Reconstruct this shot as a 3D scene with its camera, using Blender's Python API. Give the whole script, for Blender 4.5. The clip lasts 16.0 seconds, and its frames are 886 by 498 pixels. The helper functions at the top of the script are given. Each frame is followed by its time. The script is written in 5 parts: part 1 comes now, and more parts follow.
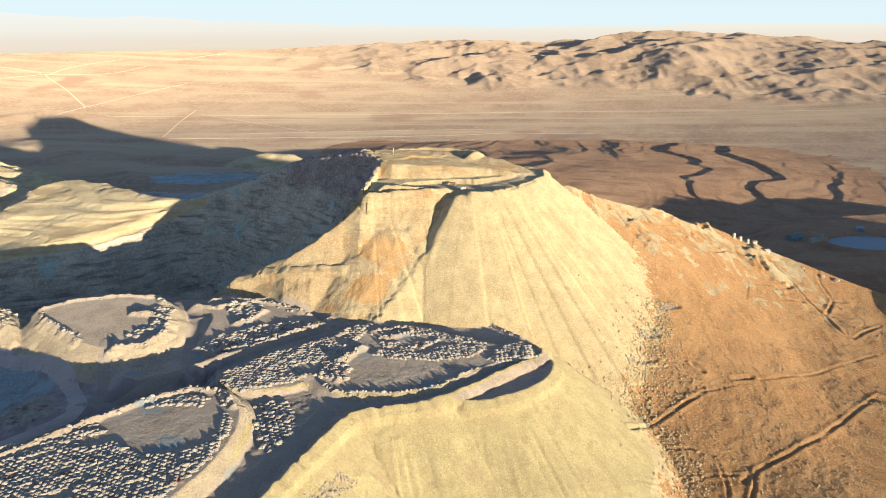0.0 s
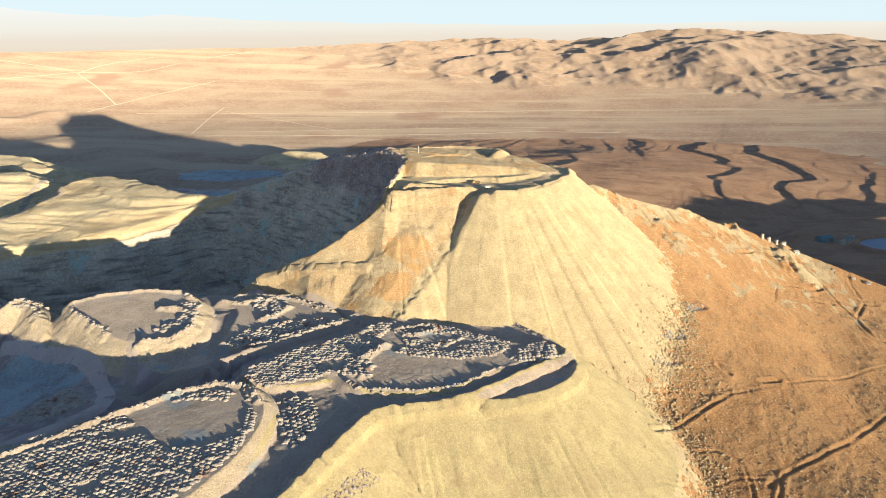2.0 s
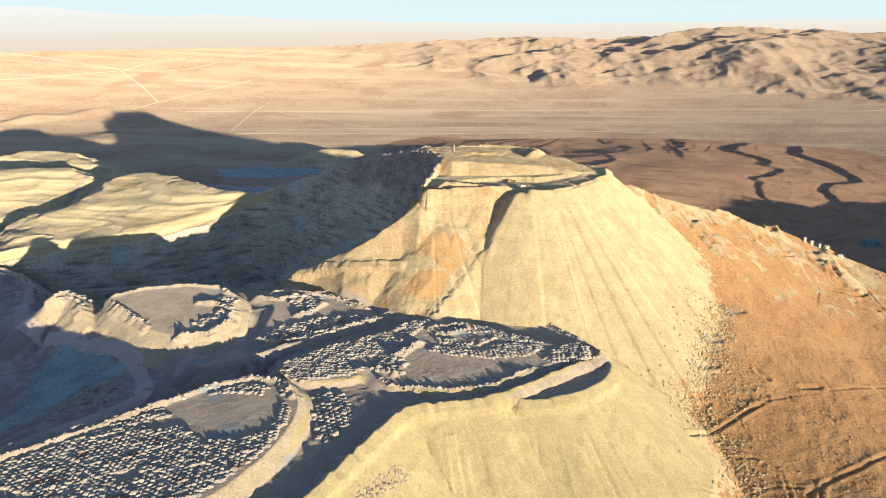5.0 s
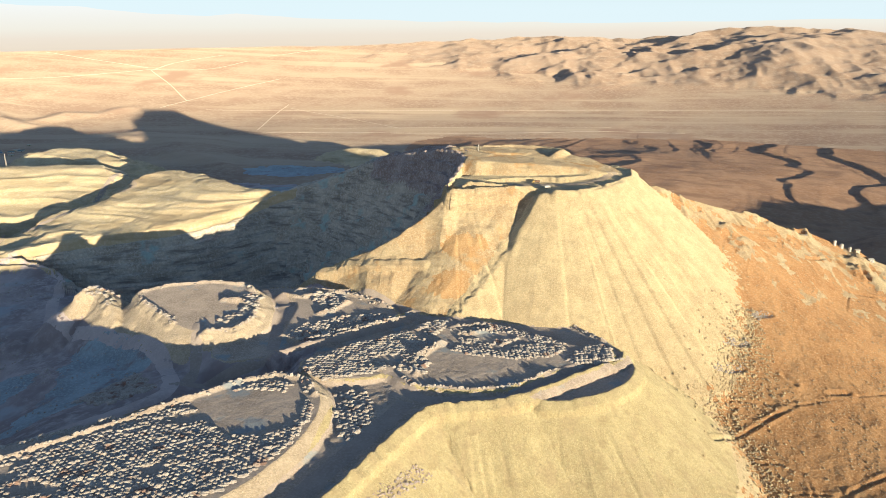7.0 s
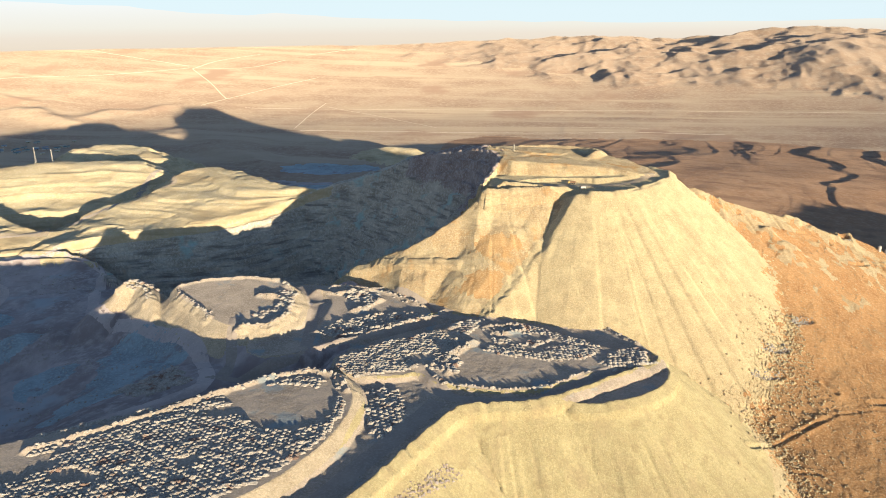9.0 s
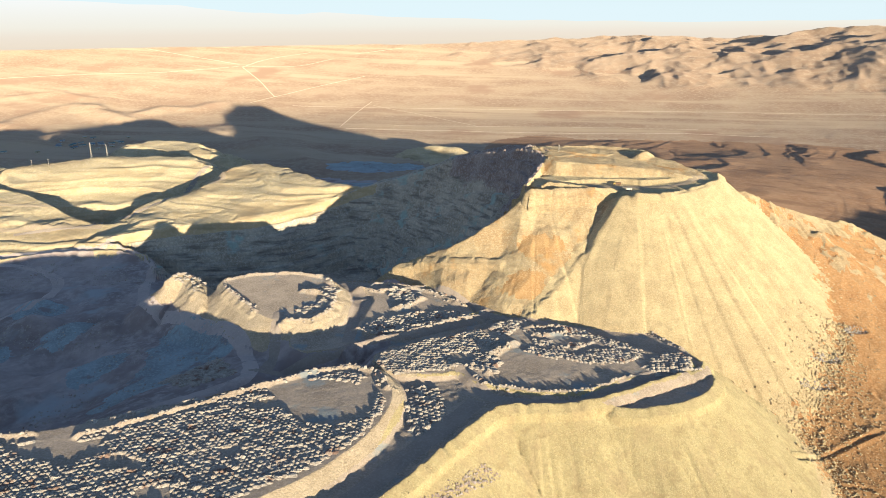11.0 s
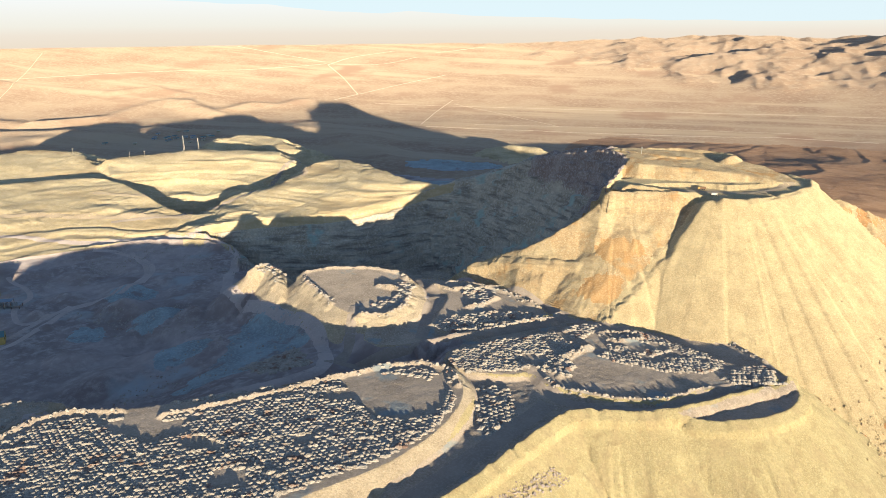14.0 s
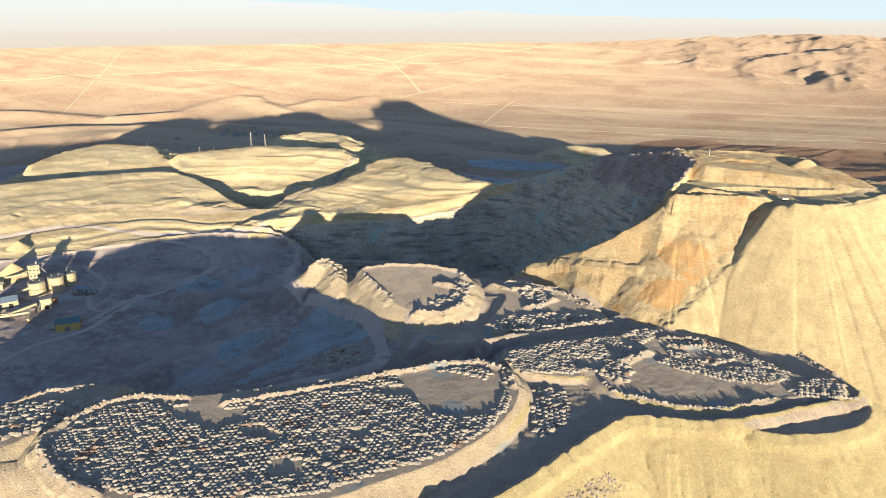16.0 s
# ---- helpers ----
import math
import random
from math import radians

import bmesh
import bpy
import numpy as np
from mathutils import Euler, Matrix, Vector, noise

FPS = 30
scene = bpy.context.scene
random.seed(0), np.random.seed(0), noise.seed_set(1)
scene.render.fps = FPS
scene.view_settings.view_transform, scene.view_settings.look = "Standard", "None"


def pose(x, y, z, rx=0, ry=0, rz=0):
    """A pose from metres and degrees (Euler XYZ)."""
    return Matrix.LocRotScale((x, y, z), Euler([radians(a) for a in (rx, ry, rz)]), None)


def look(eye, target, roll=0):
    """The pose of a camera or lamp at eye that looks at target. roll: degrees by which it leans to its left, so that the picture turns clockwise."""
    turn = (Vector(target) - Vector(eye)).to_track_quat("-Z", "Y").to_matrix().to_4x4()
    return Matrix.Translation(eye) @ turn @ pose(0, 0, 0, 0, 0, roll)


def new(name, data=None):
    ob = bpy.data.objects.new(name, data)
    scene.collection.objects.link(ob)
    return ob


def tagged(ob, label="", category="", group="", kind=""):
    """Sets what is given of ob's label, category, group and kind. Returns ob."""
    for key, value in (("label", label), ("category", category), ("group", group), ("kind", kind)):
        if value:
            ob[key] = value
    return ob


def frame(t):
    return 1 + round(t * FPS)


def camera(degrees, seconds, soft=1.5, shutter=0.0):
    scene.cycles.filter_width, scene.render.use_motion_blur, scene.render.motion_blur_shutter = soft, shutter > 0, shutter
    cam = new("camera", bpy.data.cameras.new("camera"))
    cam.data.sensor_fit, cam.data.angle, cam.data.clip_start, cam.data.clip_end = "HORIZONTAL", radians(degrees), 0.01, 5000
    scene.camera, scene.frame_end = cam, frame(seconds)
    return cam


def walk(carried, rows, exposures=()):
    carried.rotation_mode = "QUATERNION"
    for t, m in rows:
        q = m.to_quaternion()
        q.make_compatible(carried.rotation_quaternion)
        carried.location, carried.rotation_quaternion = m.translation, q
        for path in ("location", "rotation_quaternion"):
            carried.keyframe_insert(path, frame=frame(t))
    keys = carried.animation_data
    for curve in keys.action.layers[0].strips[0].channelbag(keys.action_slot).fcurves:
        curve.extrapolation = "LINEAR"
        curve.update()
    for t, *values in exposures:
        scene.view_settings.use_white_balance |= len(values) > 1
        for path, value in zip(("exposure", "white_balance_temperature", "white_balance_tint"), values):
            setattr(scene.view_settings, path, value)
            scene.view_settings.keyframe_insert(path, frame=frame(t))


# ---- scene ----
# ---------- camera ----------
cam = camera(63.4, 16.0, soft=0.4)
EYE = (0.0, 0.0, 250.0)
PATH = [
    (0.0, 0.00, -17.03, -0.41), (0.5, 0.48, -17.05, -0.42), (1.0, 0.98, -17.08, -0.45), (1.5, 1.49, -17.12, -0.47),
    (2.0, 2.00, -17.15, -0.49), (2.5, 2.50, -17.17, -0.50), (3.0, 2.98, -17.19, -0.53), (3.5, 3.45, -17.21, -0.54),
    (4.0, 3.93, -17.21, -0.55), (6.5, 6.31, -17.23, -0.56), (7.0, 6.83, -17.23, -0.55), (7.5, 7.44, -17.24, -0.55),
    (8.0, 8.13, -17.24, -0.54), (8.5, 8.87, -17.24, -0.53), (9.0, 9.65, -17.25, -0.50), (11.5, 14.15, -17.28, -0.41),
    (12.0, 15.15, -17.28, -0.39), (12.5, 16.21, -17.29, -0.38), (13.0, 17.24, -17.29, -0.36), (13.5, 18.27, -17.30, -0.35),
    (14.0, 19.51, -17.32, -0.34), (14.5, 20.65, -17.33, -0.34), (15.0, 21.87, -17.34, -0.34), (15.5, 23.08, -17.35, -0.33),
    (16.0, 24.44, -17.37, -0.35),
]
walk(cam, [(t, look(EYE, (EYE[0] - math.sin(radians(w)) * math.cos(radians(p)), EYE[1] + math.cos(radians(w)) * math.cos(radians(p)),
                          EYE[2] + math.sin(radians(p))), r)) for t, w, p, r in PATH],
     exposures=[(0.0, 0.79, 5250, 11), (16.0, 0.79, 5250, 11)])

# ---------- sky and sun ----------
SUN_UP, SUN_AZ = 4.1, 37.0          # degrees above the horizon; shadows fall to this bearing left of +y
sun_from = Vector((math.sin(radians(SUN_AZ)) * math.cos(radians(SUN_UP)), -math.cos(radians(SUN_AZ)) * math.cos(radians(SUN_UP)), math.sin(radians(SUN_UP))))
sun = new("sun", bpy.data.lights.new("sun", "SUN"))
sun.data.energy, sun.data.angle, sun.data.color = 5.0, radians(0.5), (1.0, 0.80, 0.48)
sun.matrix_world = look(sun_from * 1000, (0, 0, 0))
world = bpy.data.worlds.new("sky")
scene.world = world
world.use_nodes = True
wn, wl = world.node_tree.nodes, world.node_tree.links
sky = wn.new("ShaderNodeTexSky")
sky.sky_type, sky.sun_disc = "NISHITA", False
sky.sun_elevation, sky.sun_rotation = radians(SUN_UP), math.atan2(sun_from.x, sun_from.y)
sky.altitude, sky.air_density, sky.dust_density, sky.ozone_density = 2500, 1.0, 0.3, 2.0
wn["Background"].inputs["Strength"].default_value = 0.125
tc, xyz, low, haze = wn.new("ShaderNodeTexCoord"), wn.new("ShaderNodeSeparateXYZ"), wn.new("ShaderNodeMapRange"), wn.new("ShaderNodeMix")
low.inputs["From Min"].default_value, low.inputs["From Max"].default_value = 0.22, 0.02      # pale dust haze low over the horizon, all round
low.inputs["To Max"].default_value = 0.97
haze.data_type = "RGBA"
wl.new(tc.outputs["Generated"], xyz.inputs["Vector"])
wl.new(xyz.outputs["Z"], low.inputs["Value"])
wl.new(low.outputs["Result"], haze.inputs["Factor"])
pale = wn.new("ShaderNodeHueSaturation")
pale.inputs["Saturation"].default_value = 0.75
wl.new(sky.outputs["Color"], pale.inputs["Color"])
wl.new(pale.outputs["Color"], haze.inputs["A"])
haze.inputs["B"].default_value = (4.1, 4.2, 3.5, 1)
wl.new(haze.outputs["Result"], wn["Background"].inputs["Color"])


# ---------- materials ----------
def material(name, rough=0.95):
    m = bpy.data.materials.new(name)
    m.use_nodes = True
    n, l = m.node_tree.nodes, m.node_tree.links
    b = n["Principled BSDF"]
    b.inputs["Roughness"].default_value = rough
    b.inputs["Specular IOR Level"].default_value = 0.15
    return m, n, l, b


def earth(name, dark, mid, light, big=60.0, small=3.0, bump=0.6, bump_size=2.0, rough=1.0, stain=None, stain_size=90.0, streak=None, pebble=0.0):
    """Loose ground: three tones mixed by two sizes of noise, coarse bump, and a stain of another colour where given."""
    m, n, l, b = material(name)
    b.inputs["Diffuse Roughness"].default_value = rough
    geo = n.new("ShaderNodeNewGeometry")

    def noise_at(size, detail, rgh=0.6, vec=None):
        t = n.new("ShaderNodeTexNoise")
        t.inputs["Scale"].default_value, t.inputs["Detail"].default_value, t.inputs["Roughness"].default_value = 1 / size, detail, rgh
        l.new(vec or geo.outputs["Position"], t.inputs["Vector"])
        return t.outputs["Fac"]

    def mix(fac, a, c):
        x = n.new("ShaderNodeMix")
        x.data_type = "RGBA"
        l.new(fac, x.inputs["Factor"])
        for v, s in ((a, x.inputs["A"]), (c, x.inputs["B"])):
            if isinstance(v, tuple):
                s.default_value = (*v, 1)
            else:
                l.new(v, s)
        return x.outputs["Result"]

    def ramp(fac, a, c):
        r = n.new("ShaderNodeMapRange")
        r.interpolation_type = "SMOOTHSTEP"
        l.new(fac, r.inputs["Value"])
        r.inputs["From Min"].default_value, r.inputs["From Max"].default_value = a, c
        return r.outputs["Result"]

    col = mix(ramp(noise_at(big, 5), 0.35, 0.65), dark, mid)
    col = mix(ramp(noise_at(small, 6, 0.7), 0.42, 0.72), col, light)
    if streak:
        mp = n.new("ShaderNodeMapping")
        mp.inputs["Scale"].default_value = streak[1] if isinstance(streak[1], tuple) else (1, 1, streak[1])
        l.new(geo.outputs["Position"], mp.inputs["Vector"])
        col = mix(ramp(noise_at(streak[2], 4, 0.6, mp.outputs["Vector"]), 0.45, 0.7), col, streak[0])
    if stain:
        col = mix(ramp(noise_at(stain_size, 4), 0.56, 0.68), col, stain)
    cell = None
    if pebble:
        cell = n.new("ShaderNodeTexVoronoi")
        cell.inputs["Scale"].default_value = 1 / pebble
        l.new(geo.outputs["Position"], cell.inputs["Vector"])
        sep = n.new("ShaderNodeSeparateColor")
        l.new(cell.outputs["Color"], sep.inputs["Color"])
        tone = n.new("ShaderNodeMapRange")
        tone.inputs["To Min"].default_value, tone.inputs["To Max"].default_value = 0.90, 1.07
        l.new(sep.outputs["Red"], tone.inputs["Value"])
        scale = n.new("ShaderNodeVectorMath")
        scale.operation = "SCALE"
        l.new(col, scale.inputs[0])
        l.new(tone.outputs["Result"], scale.inputs["Scale"])
        col = scale.outputs["Vector"]
    l.new(col, b.inputs["Base Color"])
    bp = n.new("ShaderNodeBump")
    bp.inputs["Strength"].default_value, bp.inputs["Distance"].default_value = min(bump, 1.0), bump_size * 0.35 * max(bump, 1.0)
    rough_h = noise_at(bump_size, 6, 0.75)
    if pebble:
        down = n.new("ShaderNodeMath")
        down.operation = "MULTIPLY_ADD"
        l.new(cell.outputs["Distance"], down.inputs[0])
        down.inputs[1].default_value = -0.4
        l.new(rough_h, down.inputs[2])
        rough_h = down.outputs["Value"]
    l.new(rough_h, bp.inputs["Height"])
    l.new(bp.outputs["Normal"], b.inputs["Normal"])
    return m


def paint(name, colour, rough=0.7, metal=0.0, dirt=0.35, size=1.5):
    """Painted or bare sheet and masonry, with dirt over it."""
    m, n, l, b = material(name, rough)
    b.inputs["Metallic"].default_value = metal
    geo = n.new("ShaderNodeNewGeometry")
    t = n.new("ShaderNodeTexNoise")
    t.inputs["Scale"].default_value, t.inputs["Detail"].default_value = 1 / size, 6
    l.new(geo.outputs["Position"], t.inputs["Vector"])
    x = n.new("ShaderNodeMix")
    x.data_type = "RGBA"
    r = n.new("ShaderNodeMapRange")
    r.inputs["From Min"].default_value, r.inputs["From Max"].default_value, r.inputs["To Max"].default_value = 0.4, 0.75, dirt
    l.new(t.outputs["Fac"], r.inputs["Value"])
    l.new(r.outputs["Result"], x.inputs["Factor"])
    x.inputs["A"].default_value, x.inputs["B"].default_value = (*colour, 1), (0.30, 0.22, 0.14, 1)
    l.new(x.outputs["Result"], b.inputs["Base Color"])
    return m


M_PLAIN = earth("desert_soil", (0.385, 0.248, 0.158), (0.490, 0.345, 0.222), (0.550, 0.412, 0.278), 220, 14, 0.5, 5.0, stain=(0.420, 0.272, 0.176), stain_size=420, streak=((0.565, 0.420, 0.272), (0.10, 1, 1), 130.0))
M_HILL = earth("orange_hillside_soil", (0.440, 0.226, 0.085), (0.550, 0.305, 0.122), (0.635, 0.408, 0.200), 40, 1.8, 0.9, 1.8, stain=(0.48, 0.288, 0.130), stain_size=30, pebble=1.7)
M_DUMP = earth("pale_yellow_waste_rock", (0.525, 0.390, 0.205), (0.650, 0.505, 0.268), (0.705, 0.580, 0.352), 16, 0.9, 1.1, 1.5, stain=(0.560, 0.430, 0.240), stain_size=9, pebble=1.3)
M_DUMP_LOW = earth("dull_yellow_waste_rock", (0.465, 0.362, 0.172), (0.570, 0.457, 0.222), (0.640, 0.537, 0.300), 18, 0.9, 1.1, 1.5, stain=(0.480, 0.370, 0.185), stain_size=10, streak=((0.50, 0.385, 0.20), 0.5, 14.0), pebble=1.3)
M_CUT = earth("cut_slope_rock", (0.500, 0.335, 0.165), (0.610, 0.465, 0.250), (0.665, 0.545, 0.345), 35, 1.6, 1.2, 2.2, stain=(0.530, 0.320, 0.130), stain_size=30, streak=((0.450, 0.330, 0.185), 4.0, 20.0), pebble=1.6)
M_PIT = earth("pit_wall_rock", (0.47, 0.38, 0.265), (0.67, 0.57, 0.42), (0.77, 0.69, 0.55), 40, 3.0, 1.3, 3.5, stain=(0.52, 0.58, 0.49), stain_size=36, streak=((0.31, 0.255, 0.20), 8.0, 42.0), pebble=3.2)
M_OCHRE = earth("ochre_earth", (0.47, 0.27, 0.105), (0.56, 0.345, 0.145), (0.64, 0.455, 0.24), 14, 1.5, 1.0, 1.8)
M_PADSIDE = earth("tan_pad_bank", (0.455, 0.345, 0.215), (0.575, 0.450, 0.290), (0.655, 0.535, 0.370), 14, 1.0, 1.1, 1.6, stain=(0.48, 0.375, 0.25), stain_size=10, pebble=1.4)
M_CRAG = earth("brown_crag_rock", (0.36, 0.25, 0.19), (0.50, 0.39, 0.32), (0.63, 0.54, 0.46), 22, 2.6, 1.4, 4.0, pebble=4.0)
M_TEAL = earth("copper_stained_gravel", (0.33, 0.33, 0.315), (0.43, 0.47, 0.45), (0.54, 0.585, 0.555), 30, 2.2, 0.9, 2.5, stain=(0.35, 0.29, 0.26), stain_size=26)
M_YARD = earth("trodden_pale_earth", (0.33, 0.255, 0.22), (0.55, 0.44, 0.38), (0.61, 0.51, 0.445), 95, 9.0, 0.6, 4.0, stain=(0.50, 0.48, 0.45), stain_size=85, streak=((0.36, 0.275, 0.235), 1.0, 55.0))
M_BLOCK = earth("pale_sand_terrace", (0.590, 0.455, 0.250), (0.690, 0.545, 0.310), (0.735, 0.600, 0.385), 60, 5.0, 1.0, 4.0, stain=(0.60, 0.455, 0.25), stain_size=45, streak=((0.455, 0.340, 0.190), 12.0, 110.0))
M_FAR = earth("far_hill_sand", (0.391, 0.264, 0.170), (0.468, 0.327, 0.217), (0.510, 0.383, 0.264), 260, 30, 0.3, 12.0)
M_DUNE = earth("brown_mesa_soil", (0.405, 0.228, 0.120), (0.475, 0.285, 0.158), (0.505, 0.325, 0.195), 120, 9, 0.6, 5.0, streak=((0.33, 0.195, 0.115), (0.5, 1, 6), 40.0))
M_ROAD = earth("packed_road_dust", (0.40, 0.315, 0.24), (0.46, 0.365, 0.28), (0.51, 0.41, 0.32), 20, 2.0, 0.3, 1.0)
M_HAUL = earth("dusty_haul_road", (0.54, 0.43, 0.36), (0.62, 0.50, 0.42), (0.67, 0.55, 0.47), 26, 2.0, 0.3, 1.0)
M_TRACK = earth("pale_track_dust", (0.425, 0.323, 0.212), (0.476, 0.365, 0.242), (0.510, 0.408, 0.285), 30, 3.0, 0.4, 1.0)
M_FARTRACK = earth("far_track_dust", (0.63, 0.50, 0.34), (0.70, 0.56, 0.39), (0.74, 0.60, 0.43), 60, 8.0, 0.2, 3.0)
M_HEAP = earth("dumped_ore_heap", (0.385, 0.310, 0.235), (0.525, 0.440, 0.340), (0.665, 0.595, 0.495), 9, 0.9, 0.7, 0.8, stain=(0.340, 0.215, 0.150), stain_size=11, pebble=0.7)
M_PADTOP = earth("trodden_ore_pad", (0.40, 0.31, 0.22), (0.55, 0.43, 0.31), (0.62, 0.50, 0.38), 24, 1.6, 0.3, 1.4, stain=(0.37, 0.37, 0.34), stain_size=30, pebble=1.0)
M_ROCK = earth("loose_boulder", (0.440, 0.300, 0.155), (0.540, 0.400, 0.225), (0.620, 0.500, 0.320), 7, 0.8, 0.6, 0.7)

# ---------- landform arithmetic ----------
rng = np.random.default_rng(4)
LATTICE = rng.random((256, 256))
LINE = rng.random(4096)


def vnoise(x, y):
    xi, yi = np.floor(x).astype(int), np.floor(y).astype(int)
    fx, fy = x - xi, y - yi
    fx, fy = fx * fx * (3 - 2 * fx), fy * fy * (3 - 2 * fy)
    a, b = LATTICE[xi % 256, yi % 256], LATTICE[(xi + 1) % 256, yi % 256]
    c, d = LATTICE[xi % 256, (yi + 1) % 256], LATTICE[(xi + 1) % 256, (yi + 1) % 256]
    return (a + (b - a) * fx) * (1 - fy) + (c + (d - c) * fx) * fy


def fbm(x, y, size, octaves=4, gain=0.5):
    """Noise about 0, within about -1 and 1."""
    total, amp, norm = 0.0, 1.0, 0.0
    for k in range(octaves):
        total = total + amp * (vnoise(x / size + 17.3 * k, y / size - 9.1 * k) - 0.5) * 2
        norm, amp, size = norm + amp, amp * gain, size / 2.03
    return total / norm


def ridged(x, y, size, octaves=4):
    total, amp, norm = 0.0, 1.0, 0.0
    for k in range(octaves):
        total = total + amp * (1 - np.abs(vnoise(x / size + 5.7 * k, y / size + 3.3 * k) * 2 - 1))
        norm, amp, size = norm + amp, amp * 0.5, size / 2.1
    return total / norm


def line_noise(s, size):
    u = s / size
    i = np.floor(u).astype(int)
    f = u - i
    f = f * f * (3 - 2 * f)
    return (LINE[i % 4096] * (1 - f) + LINE[(i + 1) % 4096] * f - 0.5) * 2


def smooth(a, b, v):
    t = np.clip((v - a) / (b - a), 0, 1)
    return t * t * (3 - 2 * t)


def nearest(x, y, pts, closed=False):
    """Distance to a line, the run along it, its height there, and the side (inside or left is negative)."""
    best, run, high, side = np.full(x.shape, 1e9), np.zeros(x.shape), np.zeros(x.shape), np.zeros(x.shape)
    pts, inside, s0 = list(pts), np.zeros(x.shape, bool), 0.0
    if closed:
        pts = pts + [pts[0]]
    for (x0, y0, z0), (x1, y1, z1) in zip(pts, pts[1:]):
        dx, dy = x1 - x0, y1 - y0
        size = math.hypot(dx, dy)
        t = np.clip(((x - x0) * dx + (y - y0) * dy) / (size * size), 0, 1)
        d = np.hypot(x - x0 - t * dx, y - y0 - t * dy)
        m = d < best
        best = np.where(m, d, best)
        run, high = np.where(m, s0 + t * size, run), np.where(m, z0 + (z1 - z0) * t, high)
        side = np.where(m, np.sign((x - x0) * dy - (y - y0) * dx), side)
        if closed and y0 != y1:
            inside ^= ((y0 > y) != (y1 > y)) & (x < (x1 - x0) * (y - y0) / (y1 - y0) + x0)
        s0 += size
    if closed:
        side = np.where(inside, -1.0, 1.0)
    return best, run, high, side


def flat(z, pts):
    return [(x, y, z) for x, y in pts]


def rounded(pts, closed=True, times=2):
    """The line with its corners cut, so that tipped banks sweep round."""
    for _ in range(times):
        out = [] if closed else [pts[0]]
        for p, q in zip(pts, pts[1:] + pts[:1] if closed else pts[1:]):
            out.append(tuple(0.75 * a + 0.25 * b for a, b in zip(p, q)))
            out.append(tuple(0.25 * a + 0.75 * b for a, b in zip(p, q)))
        pts = out if closed else out + [pts[-1]]
    return pts


# ---------- plan of the place (metres) ----------
# natural ridge from the summit along the right-hand skyline
RIDGE = rounded([(-63, 840, 105), (42, 808, 107), (97, 760, 96), (162, 783, 73), (246, 824, 43), (320, 845, 21), (390, 838, -8), (451, 814, -29), (511, 775, -48), (700, 700, -80)], False, 2)
# upper dump bench and its tipping edge
BENCH = rounded([(-81, 696, 91), (-64, 694, 92), (-27, 710, 92), (4, 720, 92), (10, 700, 92), (30, 697, 92), (58, 704, 92), (82, 722, 94), (112, 752, 98), (112, 798, 100), (-21, 798, 95), (-84, 756, 95)])
SUMMIT = rounded([(-66, 782, 109), (-15, 775, 108), (48, 775, 105), (78, 764, 101), (103, 771, 99), (79, 817, 104), (45, 846, 107), (12, 874, 109), (-57, 872, 111), (-100, 853, 111), (-84, 819, 110)], True, 1)
# crest between the pit and the yellow face, falling to the nose
CREST = [(-217, 680, 6), (-188, 679, 21), (-151, 666, 40), (-124, 672, 54), (-98, 690, 70), (-81, 701, 87), (-60, 722, 97), (-20, 722, 95), (20, 722, 94)]
# unseen hill shoulder, added beyond the ridge so its shade fills the valley
SHADE_SHOULDER = rounded(flat(2, [(650, 690), (730, 620), (900, 560), (1000, 640), (860, 760), (710, 790)]))
# raised road along the back of the terrace
BACK_ROAD = [(-96, 592, 2.6), (-48, 577, 3.2), (-3, 552, 3.2), (38, 535, 3.0), (60, 522, 2.6)]
RIB_A = ((23, 712), (-50, 592))
# lower terrace, its low lobe round the tip, and the raised island on it
TERRACE = rounded(flat(0, [(-214, 683), (-156, 653), (-121, 637), (-76, 628), (-13, 612), (42, 590), (67, 560), (80, 535), (79, 524), (64, 511), (36, 486), (-1, 451), (-34, 440),
           (-64, 434), (-76, 405), (-88, 376), (-100, 345), (-112, 318), (-130, 290), (-150, 300), (-140, 350), (-130, 400), (-150, 460), (-175, 500), (-190, 560), (-220, 620)]))
LOBE = rounded(flat(-4, [(-5, 452), (18, 455), (36, 458), (66, 475), (82, 496), (87, 513), (84, 530), (70, 530), (40, 500)]))
ISLAND = rounded(flat(3.5, [(-84, 460), (-60, 457), (-34, 456), (-3, 466), (28, 496), (50, 514), (73, 518), (69, 544), (43, 539), (16, 552), (-26, 573), (-59, 583), (-84, 566), (-94, 549),
           (-168, 495), (-165, 473), (-147, 460), (-114, 465), (-100, 476)]), True, 1)
# near pad covered with dumped heaps
PAD = rounded(flat(8, [(-377, 238), (-389, 253), (-392, 274), (-386, 299), (-374, 313), (-351, 322), (-319, 340), (-258, 388), (-229, 419), (-197, 449), (-174, 459), (-152, 453), (-137, 430),
       (-131, 406), (-136, 366), (-152, 326), (-174, 298), (-189, 275), (-215, 250), (-270, 232), (-309, 222), (-340, 222)]))
SIDE_PAD = rounded(flat(5, [(-392, 322), (-420, 318), (-440, 300), (-455, 262), (-455, 220), (-440, 180), (-415, 180), (-400, 250), (-398, 300)]))
